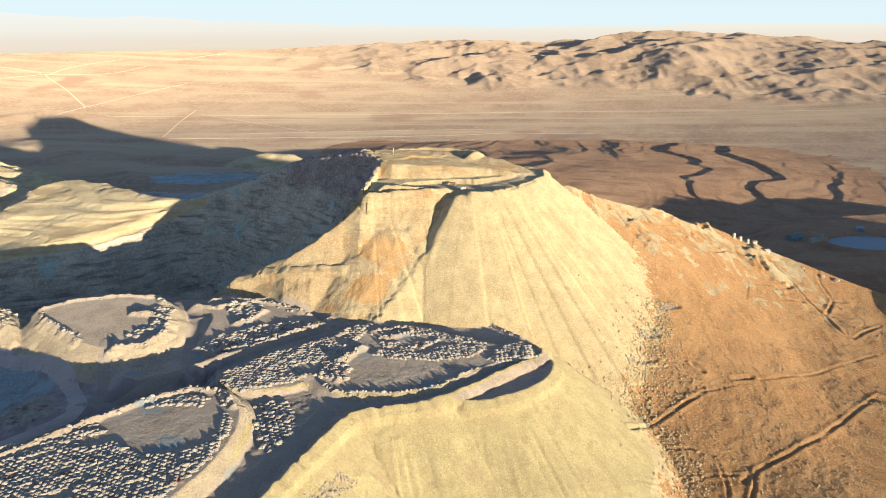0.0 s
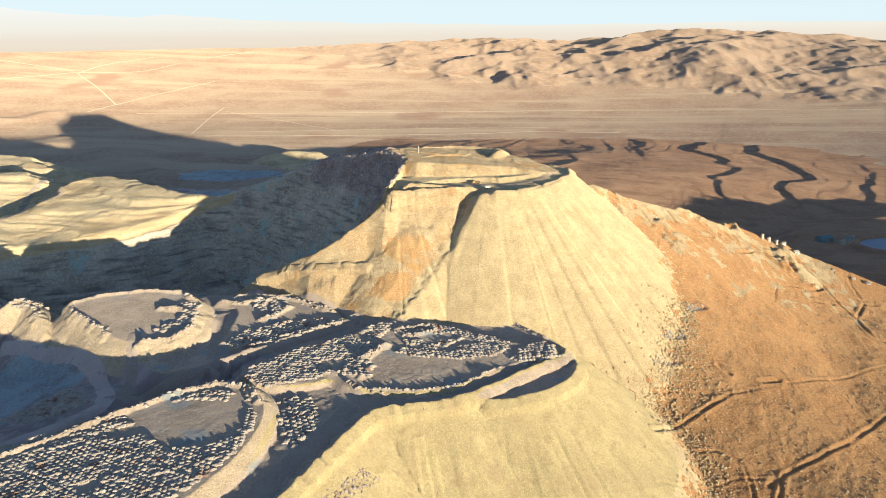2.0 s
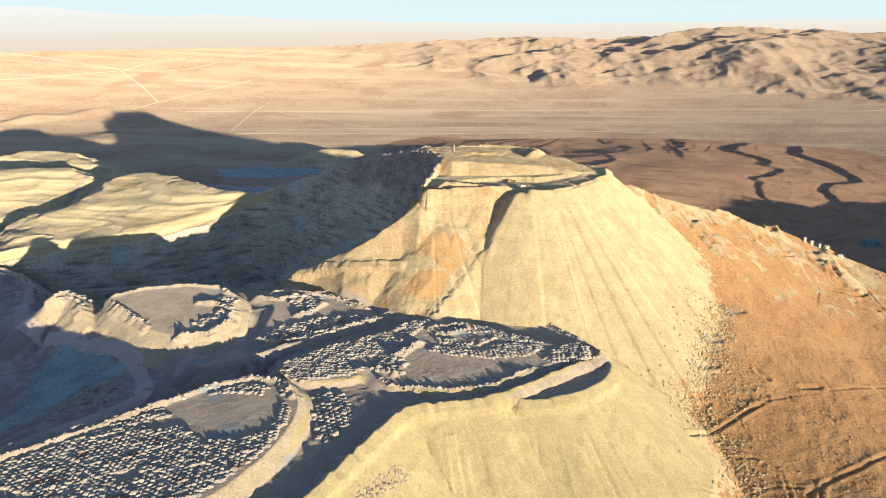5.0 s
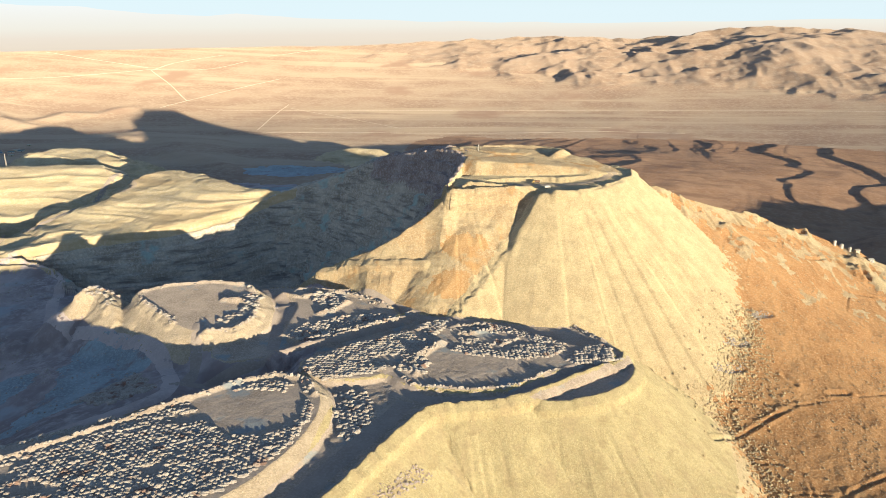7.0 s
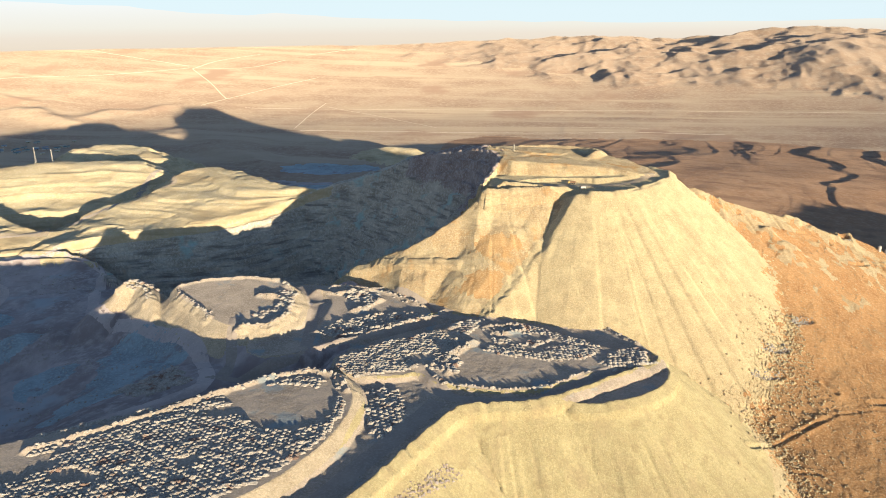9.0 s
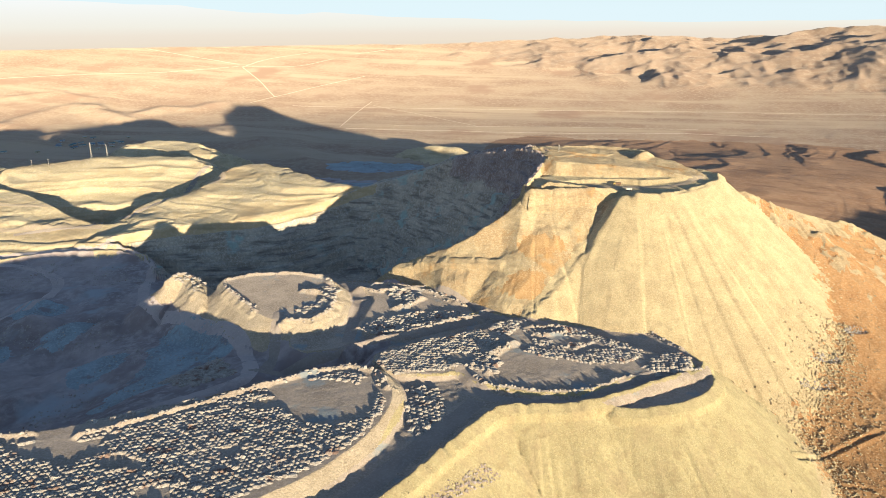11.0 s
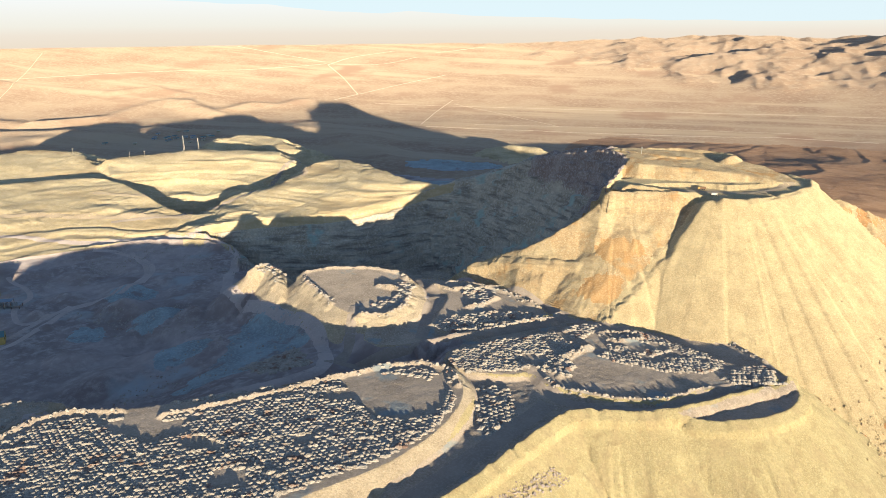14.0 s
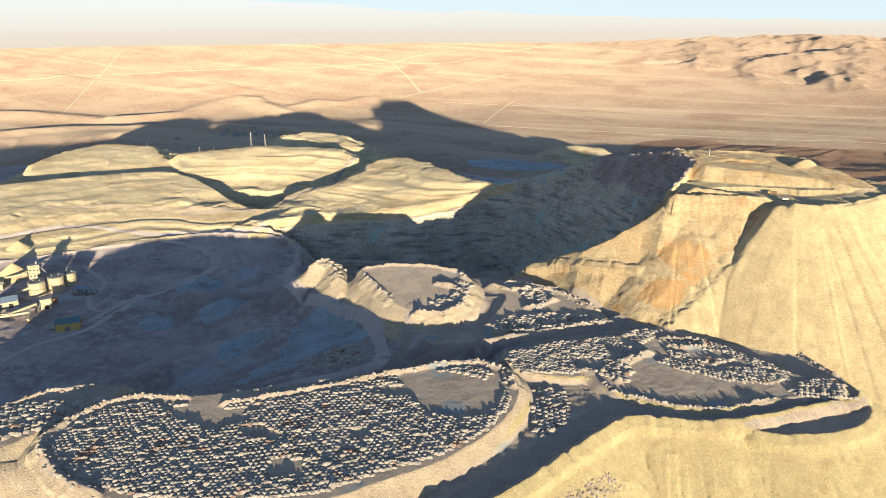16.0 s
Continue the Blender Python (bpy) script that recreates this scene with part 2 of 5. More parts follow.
# western pads beside the pit and the floor between them
WEST_A = rounded(flat(13, [(-358, 590), (-339, 613), (-300, 626), (-264, 625), (-245, 602), (-231, 569), (-229, 536), (-253, 517), (-275, 522), (-295, 532), (-321, 553), (-343, 568)]), True, 1)
WEST_KNOB = [(-418, 596, 12), (-415, 610, 12), (-398, 600, 12), (-374, 570, 9), (-362, 556, 4)]
WEST_B = rounded(flat(4, [(-226, 620), (-222, 640), (-202, 642), (-159, 631), (-120, 605), (-104, 582), (-140, 556), (-180, 522), (-200, 532), (-205, 574), (-207, 605)]), True, 1)
YARD_RAMP = [(-516, 690, -36), (-432, 590, -30), (-363, 556, -25), (-305, 525, -18), (-262, 480, -8), (-250, 440, -4), (-300, 372, -4), (-345, 345, -12), (-380, 360, -26), (-420, 420, -33), (-480, 520, -37), (-560, 640, -40)]
WEST_FLOOR = rounded(flat(2, [(-284, 642), (-212, 652), (-133, 618), (-100, 588), (-177, 516), (-222, 483), (-247, 492), (-250, 524), (-238, 545)]))
PIT = rounded([(-660, 775, -14), (-583, 841, -10), (-468, 869, 0), (-415, 947, 4), (-363, 996, 18), (-249, 985, 54), (-200, 940, 78), (-150, 900, 95), (-105, 862, 107), (-66, 818, 110), (-74, 745, 97),
       (-82, 710, 90), (-98, 697, 70), (-124, 680, 54), (-151, 674, 40), (-188, 687, 21), (-219, 690, 4), (-251, 656, 3), (-307, 649, 4), (-374, 642, 4), (-440, 645, 0), (-520, 715, -35), (-585, 785, -35)], True, 1)
PIT_BACK = rounded([(-620, 905, -24), (-491, 925, -11), (-415, 963, 5), (-363, 1011, 18), (-249, 1001, 55), (-200, 955, 80), (-150, 914, 97), (-105, 876, 109), (-70, 840, 110)], False, 2)
SHELF = flat(-42, [(-300, 700), (-440, 560), (-250, 420), (-420, 200), (-700, 150), (-1100, 500), (-1250, 750), (-1420, 1050), (-1100, 1250), (-700, 1200), (-500, 1180), (-330, 1060), (-200, 1000), (-100, 900)])
BLOCK_E = rounded([(-600, 1010, 14), (-633, 1086, 20), (-611, 1138, 22), (-525, 1102, 22), (-460, 1049, 22), (-411, 1010, 21), (-352, 1000, 20), (-412, 940, 4), (-466, 864, -1), (-583, 834, -11), (-668, 770, -15), (-700, 850, -18), (-680, 942, -10)], True, 1)
BLOCK_W = rounded([(-1062, 1050, 9), (-980, 1116, 16), (-925, 1170, 19), (-771, 1203, 19), (-690, 1150, 19), (-700, 1030, -10), (-760, 975, -18), (-910, 905, -14)])
BLOCK_F = rounded([(-520, 1850, -58), (-454, 1880, -54), (-377, 1815, -56), (-329, 1716, -74), (-450, 1730, -76)], True, 1)
BLOCK_N = rounded([(-1041, 1350, 8), (-972, 1422, 10), (-881, 1401, 10), (-741, 1262, 8), (-806, 1270, 8)])
BLOCK_S = rounded([(-1240, 880, -2), (-1340, 1030, 5), (-1300, 1125, 7), (-1208, 1140, 7), (-1085, 1070, 7), (-1010, 985, -8), (-925, 885, -16), (-960, 810, -26), (-1040, 680, -32), (-1220, 810, -16)])
# banks of loose rock: line, height, and how lumpy
BANKS = [
    (TERRACE[28:75], 3.0, 0.5), (LOBE[2:28], 2.2, 0.4), (flat(3.5, [(-86, 470), (-78, 460), (-34, 459), (-3, 469), (26, 498)]), 1.2, 1.2), (flat(3.5, [(-80, 505), (-66, 530)]), 3.0, 0.8), (flat(3.5, [(-60, 560), (-36, 571), (-26, 560), (-48, 548), (-60, 560)]), 2.0, 1.0), (flat(3.5, [(-104, 480), (-88, 486), (-78, 476)]), 2.0, 1.2),
    (flat(0, [(-156, 650), (-121, 633), (-76, 625), (-13, 609), (40, 586), (66, 557)]), 1.5, 0.8),
    (flat(8, [(-310, 329), (-283, 355), (-255, 383), (-227, 414), (-202, 440), (-176, 455), (-155, 450), (-142, 430)]), 2.4, 1.2),
    (flat(8, [(-340, 324), (-372, 312), (-384, 298), (-389, 274), (-386, 253), (-376, 241), (-340, 226), (-309, 225)]), 2.2, 0.8),
    (flat(5, [(-396, 320), (-420, 314), (-440, 297), (-452, 262)]), 2.0, 0.8), (flat(13, [(-356, 591), (-337, 611), (-300, 625), (-266, 623), (-249, 602)]), 1.8, 1.2), (flat(13, [(-356, 589), (-342, 571), (-321, 555), (-295, 534)]), 1.6, 1.2),
    (flat(13, [(-260, 520), (-239, 529), (-232, 549), (-236, 571), (-253, 585), (-272, 585)]), 2.8, 1.4), (flat(4, [(-231, 623), (-211, 618), (-189, 629), (-168, 640)]), 2.6, 0.9), (flat(4, [(-164, 612), (-173, 590), (-183, 583)]), 2.4, 0.9),
    (flat(3, [(-194, 497), (-157, 537), (-120, 572), (-100, 596)]), 3.2, 0.5),
    ([(-418, 596, 12), (-415, 609, 12), (-398, 599, 12), (-376, 572, 9)], 1.0, 1.2),
    (flat(4, [(-218, 636), (-202, 640), (-160, 629), (-122, 604)]), 2.2, 1.0), (flat(4, [(-200, 534), (-180, 525), (-140, 558), (-106, 582)]), 2.0, 1.0),
    (flat(92, [(-73, 698), (-27, 713), (4, 722)]), 3.2, 0.4), (flat(92, [(29, 700), (57, 708), (74, 726), (63, 739)]), 3.0, 0.3), ([(80, 729, 93), (109, 758, 97), (111, 782, 99), (94, 803, 99)], 3.0, 0.4),
    (flat(110, [(-52, 867), (-16, 875), (21, 866), (42, 844), (32, 824)]), 2.2, 0.5),
    ([(-766, 690, -31), (-705, 738, -28), (-656, 758, -27), (-612, 768, -27), (-584, 764, -30)], 2.6, 0.6), ([(-205, 678, 11), (-175, 669, 23), (-140, 651, 31), (-98, 646, 33), (-79, 637, 32.5), (-53, 637, 34)], 3.4, 1.2),
]
# old stockpile cones in the yard: centre, top, slope
PILES = [(-502, 548, -25, 0.45), (-590, 580, -33, 0.35), (-655, 575, -35, 0.3), (-585, 660, -35, 0.25), (-450, 420, -30, 0.3), (-640, 520, -34, 0.55), (-560, 560, -26, 0.5), (-600, 610, -33, 0.3), (-470, 560, -24, 0.45), (-520, 450, -34, 0.3), (-430, 470, -30, 0.35), (-700, 640, -33, 0.3)]
# long low ridges on the plain beyond the terraces: line, height, breadth
FAR_RIDGES = [([(-3241, 2447), (-2852, 2505), (-2461, 2570), (-2379, 2744), (-2164, 2684)], 9, 40), ([(-2161, 1885), (-2062, 2086), (-2154, 2480), (-2115, 2545), (-1789, 2352)], 17, 55),
              ([(-1990, 2500), (-2180, 2850), (-2130, 3050)], 9, 45), ([(-1776, 2486), (-1785, 2623), (-1647, 2629), (-1640, 2780)], 9, 45), ([(-2750, 1700), (-2520, 1840), (-2300, 1880)], 16, 70), ([(-2250, 1450), (-2120, 1700), (-1900, 1800)], 12, 60)]
# blue-green stained ground beside the haul road
STAINED = [(-393, 537), (-342, 559), (-309, 523), (-295, 479), (-316, 441), (-347, 401), (-365, 405), (-372, 465)]
# smaller pale blue-grey patches in the yard: place and reach
PATCHES = [(-420, 478, 26), (-547, 497, 18), (-502, 546, 24), (-585, 594, 26)]
POND_Z = -43.0
VALLEY = rounded(flat(-43.5, [(430, 870), (520, 850), (900, 760), (1000, 900), (900, 1160), (640, 1130), (500, 1060)]))
# shallow trenches with spoil beside them on the hillside
TRENCHES = [
    ([(141, 547), (177, 556), (223, 552), (252, 561), (314, 585), (371, 615), (433, 647)], 1.4, 1.6),
    ([(223, 552), (193, 534), (168, 518), (145, 494)], 2.6, 2.2),
    ([(400, 583), (301, 506), (271, 489), (237, 471), (224, 446)], 2.2, 2.2),
    ([(234, 468), (198, 469), (129, 438)], 1.2, 1.6),
    ([(153, 497), (198, 495), (211, 481), (211, 462), (208, 448)], 1.5, 2.0),
    ([(471, 712), (418, 672), (410, 680), (411, 716), (403, 769), (393, 807), (376, 818)], 2.0, 2.2),
    ([(414, 720), (439, 754), (455, 756)], 2.2, 2.2),
    ([(439, 754), (440, 790), (472, 881)], 1.8, 2.0),
    ([(144, 772), (164, 777)], 2.6, 2.4),
    ([(192, 784), (202, 763)], 2.8, 2.8),
    ([(220, 809), (240, 806), (264, 792)], 2.4, 2.6),
    ([(168, 763), (188, 783)], 2.0, 2.4),
    ([(352, 1041), (302, 827), (313, 809)], 2.4, 2.8),
    ([(208, 757), (199, 725)], 1.0, 1.4),
    ([(355, 808), (372, 809), (374, 794)], 7.0, 5.0),
    ([(211, 651), (231, 658)], 2.4, 3.2),
    ([(179, 611), (200, 615)], 2.4, 3.2),
    ([(163, 580), (190, 587)], 2.4, 3.2),
    ([(339, 750), (320, 709)], 1.2, 1.4),
    ([(370, 752), (397, 770)], 2.4, 3.0),
    ([(372, 735), (397, 740)], 2.2, 3.0),
    ([(223, 586), (230, 576)], 3.0, 3.0),
    ([(256, 570), (272, 573)], 3.0, 3.0),
    ([(353, 511), (309, 445)], 1.6, 2.0),
    ([(167, 553), (175, 548)], 2.5, 3.0),
    ([(231, 467), (225, 462)], 4.0, 4.0),
    ([(150, 778), (161, 776), (182, 772), (199, 760)], 2.8, 2.6),
    ([(228, 812), (236, 791), (262, 787), (280, 795)], 3.0, 3.0),
    ([(285, 826), (302, 826), (320, 814), (344, 805), (358, 790)], 3.4, 3.2),
    ([(250, 800), (268, 810), (290, 806)], 2.6, 2.6),
    ([(345, 752), (362, 756), (380, 760)], 2.6, 2.6),
    ([(300, 780), (318, 790), (330, 800)], 2.4, 2.4),
    ([(185, 711), (196, 706)], 1.4, 1.8),
]


def inside_of(x, y, pts):
    return nearest(x, y, pts, True)[3] < 0


def mound(x, y, pts, slope, rill=0.0, edge=0.0, closed=True, tilted=False):
    """Tipped fill: its top, with sides at the angle of rest, furrowed down the fall line."""
    xs, ys = [p[0] for p in pts], [p[1] for p in pts]
    reach = 300
    m = (x > min(xs) - reach) & (x < max(xs) + reach) & (y > min(ys) - reach) & (y < max(ys) + reach)
    out = np.full(x.shape, -1e3)
    d, run, high, side = nearest(x[m], y[m], pts, closed)
    if tilted:
        top, total = 0.0, 0.0
        for px, py, pz in pts:
            w = 1 / ((x[m] - px) ** 2 + (y[m] - py) ** 2 + 100) ** 1.5
            top, total = top + w * pz, total + w
        high = high + (top / total - high) * smooth(0, 40, d)
    d = np.where(side < 0, -d, d) if closed else d
    d = d + edge * fbm(x[m], y[m], 18, 3)
    furrow = rill * (line_noise(run, 6.5) * 0.6 + line_noise(run + 900, 17) + 0.4 * line_noise(run + 77, 2.6)) * smooth(2, 45, d)
    out[m] = high - slope * np.maximum(d, 0) + furrow
    return out


def natural(x, y):
    """The untouched hillside."""
    out = np.full(x.shape, -150.0)
    m = (x > -420) & (x < 1500) & (y > -200) & (y < 1900)
    if m.any():
        out[m] = hill_at(x[m], y[m])
    return out


def hill_at(x, y):
    d, run, high, side = nearest(x, y, RIDGE)
    wsum, hsum = 0.0, 0.0
    for px, py, pz in RIDGE[::3]:
        w = 1 / ((x - px) ** 2 + (y - py) ** 2 + 900)
        w = w * w
        wsum, hsum = wsum + w, hsum + w * pz
    high = high + (hsum / wsum - high) * smooth(0, 120, d)
    fall = 275 + 145 * smooth(130, 330, x)
    fall = np.where((side < 0) & (x > 60), 160, fall)
    hill = -150 + (high + 150) * np.exp(-d / fall) + 2.5 * fbm(x, y, 60, 4) * smooth(20, 100, d) + 1.6 * (ridged(x, y, 25, 3) - 0.5) * smooth(10, 60, d)
    broken = smooth(105, 25, d) * smooth(115, 150, x) * smooth(420, 380, x) * smooth(0.30, 0.55, vnoise(x / 38, y / 38))
    hill = hill + broken * (15.0 * (ridged(x, y, 26, 4) - 0.5))
    return hill


def relief(x, y):
    """Ground height and the kind of ground at each place."""
    r = np.hypot(x, y)
    az = np.degrees(np.arctan2(-x, y))
    z = -80 + 3 * fbm(x, y, 400, 4) + 0.5 * fbm(x, y, 40, 3)
    z = z - 60 * smooth(900, 620, r) * smooth(14, 2, az)
    kind = np.zeros(x.shape, int)

    def raise_to(h, k, rough=0.0, size=10.0):
        nonlocal z
        if rough:
            c = h + rough > z
            if not c.any():
                return
            h = np.where(c, h, -1e3)
            h[c] += rough * fbm(x[c], y[c], size, 4, 0.8)
        m = h > z
        z = np.where(m, h, z)
        kind[m] = k

    # far ground climbs to the skyline
    left = smooth(-5, 25, az)
    z = z + 225 * smooth(2700, 5900, r) * (1.25 * left + 1.2 * (1 - left))
    # low ridges on the plain to the left
    w = smooth(1350, 1700, r) * (1 - smooth(2300, 3000, r)) * smooth(14, 28, az)
    z = z + w * 16 * smooth(0.55, 0.85, ridged(x * 0.7 + y * 0.7, (y - x) * 0.35, 500, 3))
    m = (x < -1500) & (y > 1300) & (r < 4300)
    if m.any():
        for pts, tall, broad in FAR_RIDGES:
            d, run, high, side = nearest(x[m], y[m], [(a, b, 0) for a, b in pts])
            z[m] += tall * np.exp(-(d / broad) ** 2) * (0.8 + 0.4 * line_noise(run, 160))
    # mesas and dry channels to the right
    w = smooth(760, 860, r) * (1 - smooth(1250, 2350, r + 80 * fbm(x, y, 300, 4))) * smooth(11, 4, az)
    wx, wy = x + 130 * fbm(x, y, 330, 3) + 14 * fbm(x, y, 55, 4), y + 130 * fbm(x + 999, y, 330, 3) + 14 * fbm(x + 99, y, 55, 4)
    saw = 0.0
    for size, tall, off in ((520, 7.5, 0.3), (165, 3.8, 0.1), (60, 0.7, 0.7)):
        p = (0.22 * wy - 0.97 * wx) / size + off + 0.35 * fbm(x + 50 * size, y, 500, 2)
        f = p - np.floor(p)
        saw = saw + tall * np.where(f < 0.93, f / 0.93, (1 - f) / 0.07) * smooth(0.25, 0.7, vnoise(wx / (2.2 * size) + 3.1, wy / (4 * size) + 7.7))
    cliff = smooth(11, 0, az) * smooth(900, 1050, r) * (1 - smooth(2150, 2330, r))
    level = smooth(-36, -8, az)
    mesa = -82 + w * (6 + 46 * level) + cliff * (saw + 0.4 * fbm(x, y, 20, 3))
    raise_to(np.where(w > 0.02, mesa, -1e3), 5)
    # far hills
    start = 3420 + 600 * smooth(-6, 14, az)
    m = (r > 3000) & (az < 23)
    if m.any():
        fx, fy, fr, fa = x[m], y[m], r[m], az[m]
        wx, wy = fx + 120 * fbm(fx, fy, 520, 3), fy + 120 * fbm(fx + 400, fy, 520, 3)
        spur = ridged(wx, wy, 640, 2) * 0.54 + ridged(wx + 777, wy + 99, 270, 2) * 0.32 + ridged(wx + 55, wy, 115, 2) * 0.14
        edge = start[m] + 260 * fbm(fx, fy, 420, 2)
        body = smooth(edge, edge + 1000, fr) * smooth(16, -2, fa) * (42 + 55 * np.exp(-((fa + 17.5) / 5.0) ** 2) + 14 * fbm(fx, fy, 900, 2))
        crag = (98 * (spur - 0.54) + 7 * fbm(fx, fy, 70, 3)) * (0.25 + 0.75 * smooth(13, -3, fa)) * smooth(edge - 60, edge + 320, fr) * smooth(22, 16, fa)
        lift = np.maximum(body + crag, 0)
        z[m] += lift
        k = kind[m]
        k[lift > 6] = 6
        kind[m] = k
    raise_to(mound(x, y, VALLEY, 0.25), 5, 1.0, 30)
    hill = natural(x, y)
    near = (az < 8) & (r < 900)
    raise_to(np.where(near, np.maximum(hill, -135 + 3 * fbm(x, y, 80, 3)), hill), 1, 0.75, 6)
    raise_to(mound(x, y, SHADE_SHOULDER, 0.42), 1, 1.5, 30)
    # shelf west of the dumps
    raise_to(mound(x, y, SHELF, 0.12), 7, 2.5, 60)
    # lit slope of old terraces north of the yard
    foot = 932 + 55 * smooth(40, 48, az) + 8 * fbm(x, y, 60, 3)
    inward = np.minimum(r - foot + 10, np.radians(az - 29) * r)
    back = 165 + 230 * smooth(39, 46, az)
    lit = -37 + 0.14 * np.clip(r - foot, 0, 165) + 0.06 * np.clip(r - foot - 165, 0, back - 165) + np.minimum(inward, 0) * 0.35 - 0.9 * np.maximum(r - foot - back, 0)
    raise_to(np.where((az > 20) & (az < 90), lit, -1e3), 8, 1.5, 30)
    kind[(kind == 8) & (az < 60) & (z < -27 + 4 * fbm(x, y, 50, 3)) & (r < 1020)] = 7
    for blk in (BLOCK_E, BLOCK_W, BLOCK_N, BLOCK_S, BLOCK_F):
        raise_to(mound(x + 26 * fbm(x, y, 90, 3), y + 26 * fbm(x + 500, y, 90, 3), blk, 0.5, 1.2, 10.0, tilted=True), 8, 1.2, 25)
    terraces = kind == 8
    z = np.where(terraces, z + 1.4 * line_noise(z + 5 * fbm(x, y, 120, 3) + 500, 1.7) + 2.4 * line_noise(z + 7 * fbm(x, y, 160, 3) + 900, 5.0), z)
    d, run, high, side = nearest(x, y, PIT_BACK)
    hole = nearest(x, y, PIT, True)[3] < 0
    raise_to(np.where((((side < 0) | (d < 26)) & (d < 500) & (x < -62) & (y > 795)) | (hole & (x < -55) & (y > 720)), high - 0.3 * np.where(hole, 0, d) + 5 * fbm(x, y, 60, 4) * smooth(0, 60, d) + 5.5 * (ridged(x, y, 27, 4) - 0.5), -1e3), 10, 1.2, 9)
    raise_to(-17 - 0.62 * np.hypot(x - 384, y - 793), 2, 0.4, 5)
    raise_to(mound(x, y, YARD_RAMP, 0.3, 0.5, 3.0, tilted=True), 7, 1.0, 18)
    raise_to(mound(x, y, WEST_KNOB, 0.85, 1.6, 2.0, closed=False), 4, 0.6, 6)
    for cx, cy, top, slope in PILES:
        raise_to(top - slope * np.hypot(x - cx, y - cy), 7, 0.5, 6)
    # tipped waste
    raise_to(mound(x, y, SUMMIT, 1.25, 1.6, 4.0), 3, 0.8, 8)
    cx, cy, cz = (np.array(c, float) for c in zip(*CREST))
    back = np.interp(x, cx, cy) + 2.5 * fbm(x, y, 18, 3)
    h = np.interp(x, cx, cz) - np.where(y < back, 0.84 * (back - y), 0.9 * (y - back)) - 0.85 * np.maximum(-217 - x, 0) - 1.5 * np.maximum(x + 12, 0)
    h = h + 1.5 * (line_noise(x + 0.3 * y, 6.5) * 0.5 + line_noise(x + 0.3 * y + 800, 16)) * smooth(3, 40, back - y)
    raise_to(np.where((y > 540) & (y < 760) & (h > -20), h + 1.5 * line_noise(h + 4 * fbm(x, y, 40, 3) + 700, 6.0) + 1.6 * (ridged(x, y, 13, 3) - 0.5), -1e3), 3, 0.9, 6)
    # its left flank stands out over the older cut, with furrows along the edge
    tip = mound(x, y, BENCH, 0.77, 1.7, 1.5)
    (ax, ay), (bx, by) = RIB_A
    long = math.hypot(bx - ax, by - ay)
    ux, uy = (bx - ax) / long, (by - ay) / long
    off = (x - ax) * uy - (y - ay) * ux + 4.0 * fbm(x, y, 16, 3) + 1.5 * fbm(x, y, 4, 2)
    down = (x - ax) * ux + (y - ay) * uy
    o = np.maximum(off, 0)
    drop = 0.52 * np.minimum(o, 11) + 0.05 * np.clip(o - 11, 0, 18) + 0.3 * np.maximum(o - 29, 0)
    broken = (0.8 * (ridged(x, y, 7, 3) - 0.5) + 0.3 * fbm(x, y, 3.0, 2)) * smooth(-1, 4, off) + 0.9 * line_noise(off + 300, 5.0) * smooth(0, 6, off) * smooth(26, 20, off)
    raise_to(np.where(y < 718, tip - drop + broken, tip - 1.6 * np.maximum(-75 - x, 0)), 2, 0.5, 5)
    kind[(kind == 2) & (off > 11) & (y < 712) & (x < 20)] = 3
    raise_to(mound(x, y, WEST_FLOOR, 0.7, 0.8, 1.0), 4, 0.2, 10)
    raise_to(mound(x, y, LOBE, 0.72, 1.4, 0.6), 4, 0.3, 6)
    raise_to(mound(x, y, TERRACE, 0.72, 1.6, 0.8), 4, 0.5, 5)
    d, run, high, side = nearest(x, y, BACK_ROAD)
    raise_to(np.where(d < 20, high - 0.5 * np.maximum(d - 7, 0), -1e3), 11, 0.2, 6)
    raise_to(mound(x, y, ISLAND, 0.75, 0.4, 1.2), 4, 0.3, 6)
    for pad in (SIDE_PAD, WEST_A, WEST_B, PAD):
        raise_to(mound(x, y, pad, 0.72, 2.0 if pad is WEST_A else 0.9, 1.0), 4, 0.18, 5)
    kind[(kind == 4) & (x < -128) & (y > 215)] = 15
    # shade tone of the pads' yard-facing foot, coloured as the yard's grey earth
    kind[(kind == 15) & (x < -165) & (y > 278 + 0.85 * (x + 392)) & (z < np.where(x > -265, 0.5, -6) + 3 * fbm(x, y, 25, 3))] = 7
    # rough yard floor with stained ground beside the road
    m = (kind == 7) & (x < -200) & (r < 1000)
    if m.any():
        z[m] += 0.5 * fbm(x[m], y[m], 16, 3) + 4.0 * fbm(x[m], y[m], 130, 2) + 2.5 * (ridged(x[m], y[m], 75, 2) - 0.5)
        d, run, high, side = nearest(x[m], y[m], flat(0, STAINED), True)
        d = np.where(side < 0, -d, d)
        for px, py, wide in PATCHES:
            d = np.minimum(d, np.hypot(x[m] - px, y[m] - py) - wide)
        d = d + 14 * fbm(x[m], y[m], 30, 4, 0.7)
        k = kind[m]
        k[d < 0] = 12
        kind[m] = k
    # worked-out hollow in the yard
    z = z - 9 * smooth(34, 8, np.hypot((x + 470) / 1.25, y - 498) + 6 * fbm(x, y, 30, 2)) * ((kind == 7) | (kind == 12))
    # the toe of the tipped slopes thins out over the hillside
    m = (x > 20) & (x < 330) & (y > 200) & (y < 735) & ((kind == 1) | (kind == 2) | (kind == 4))
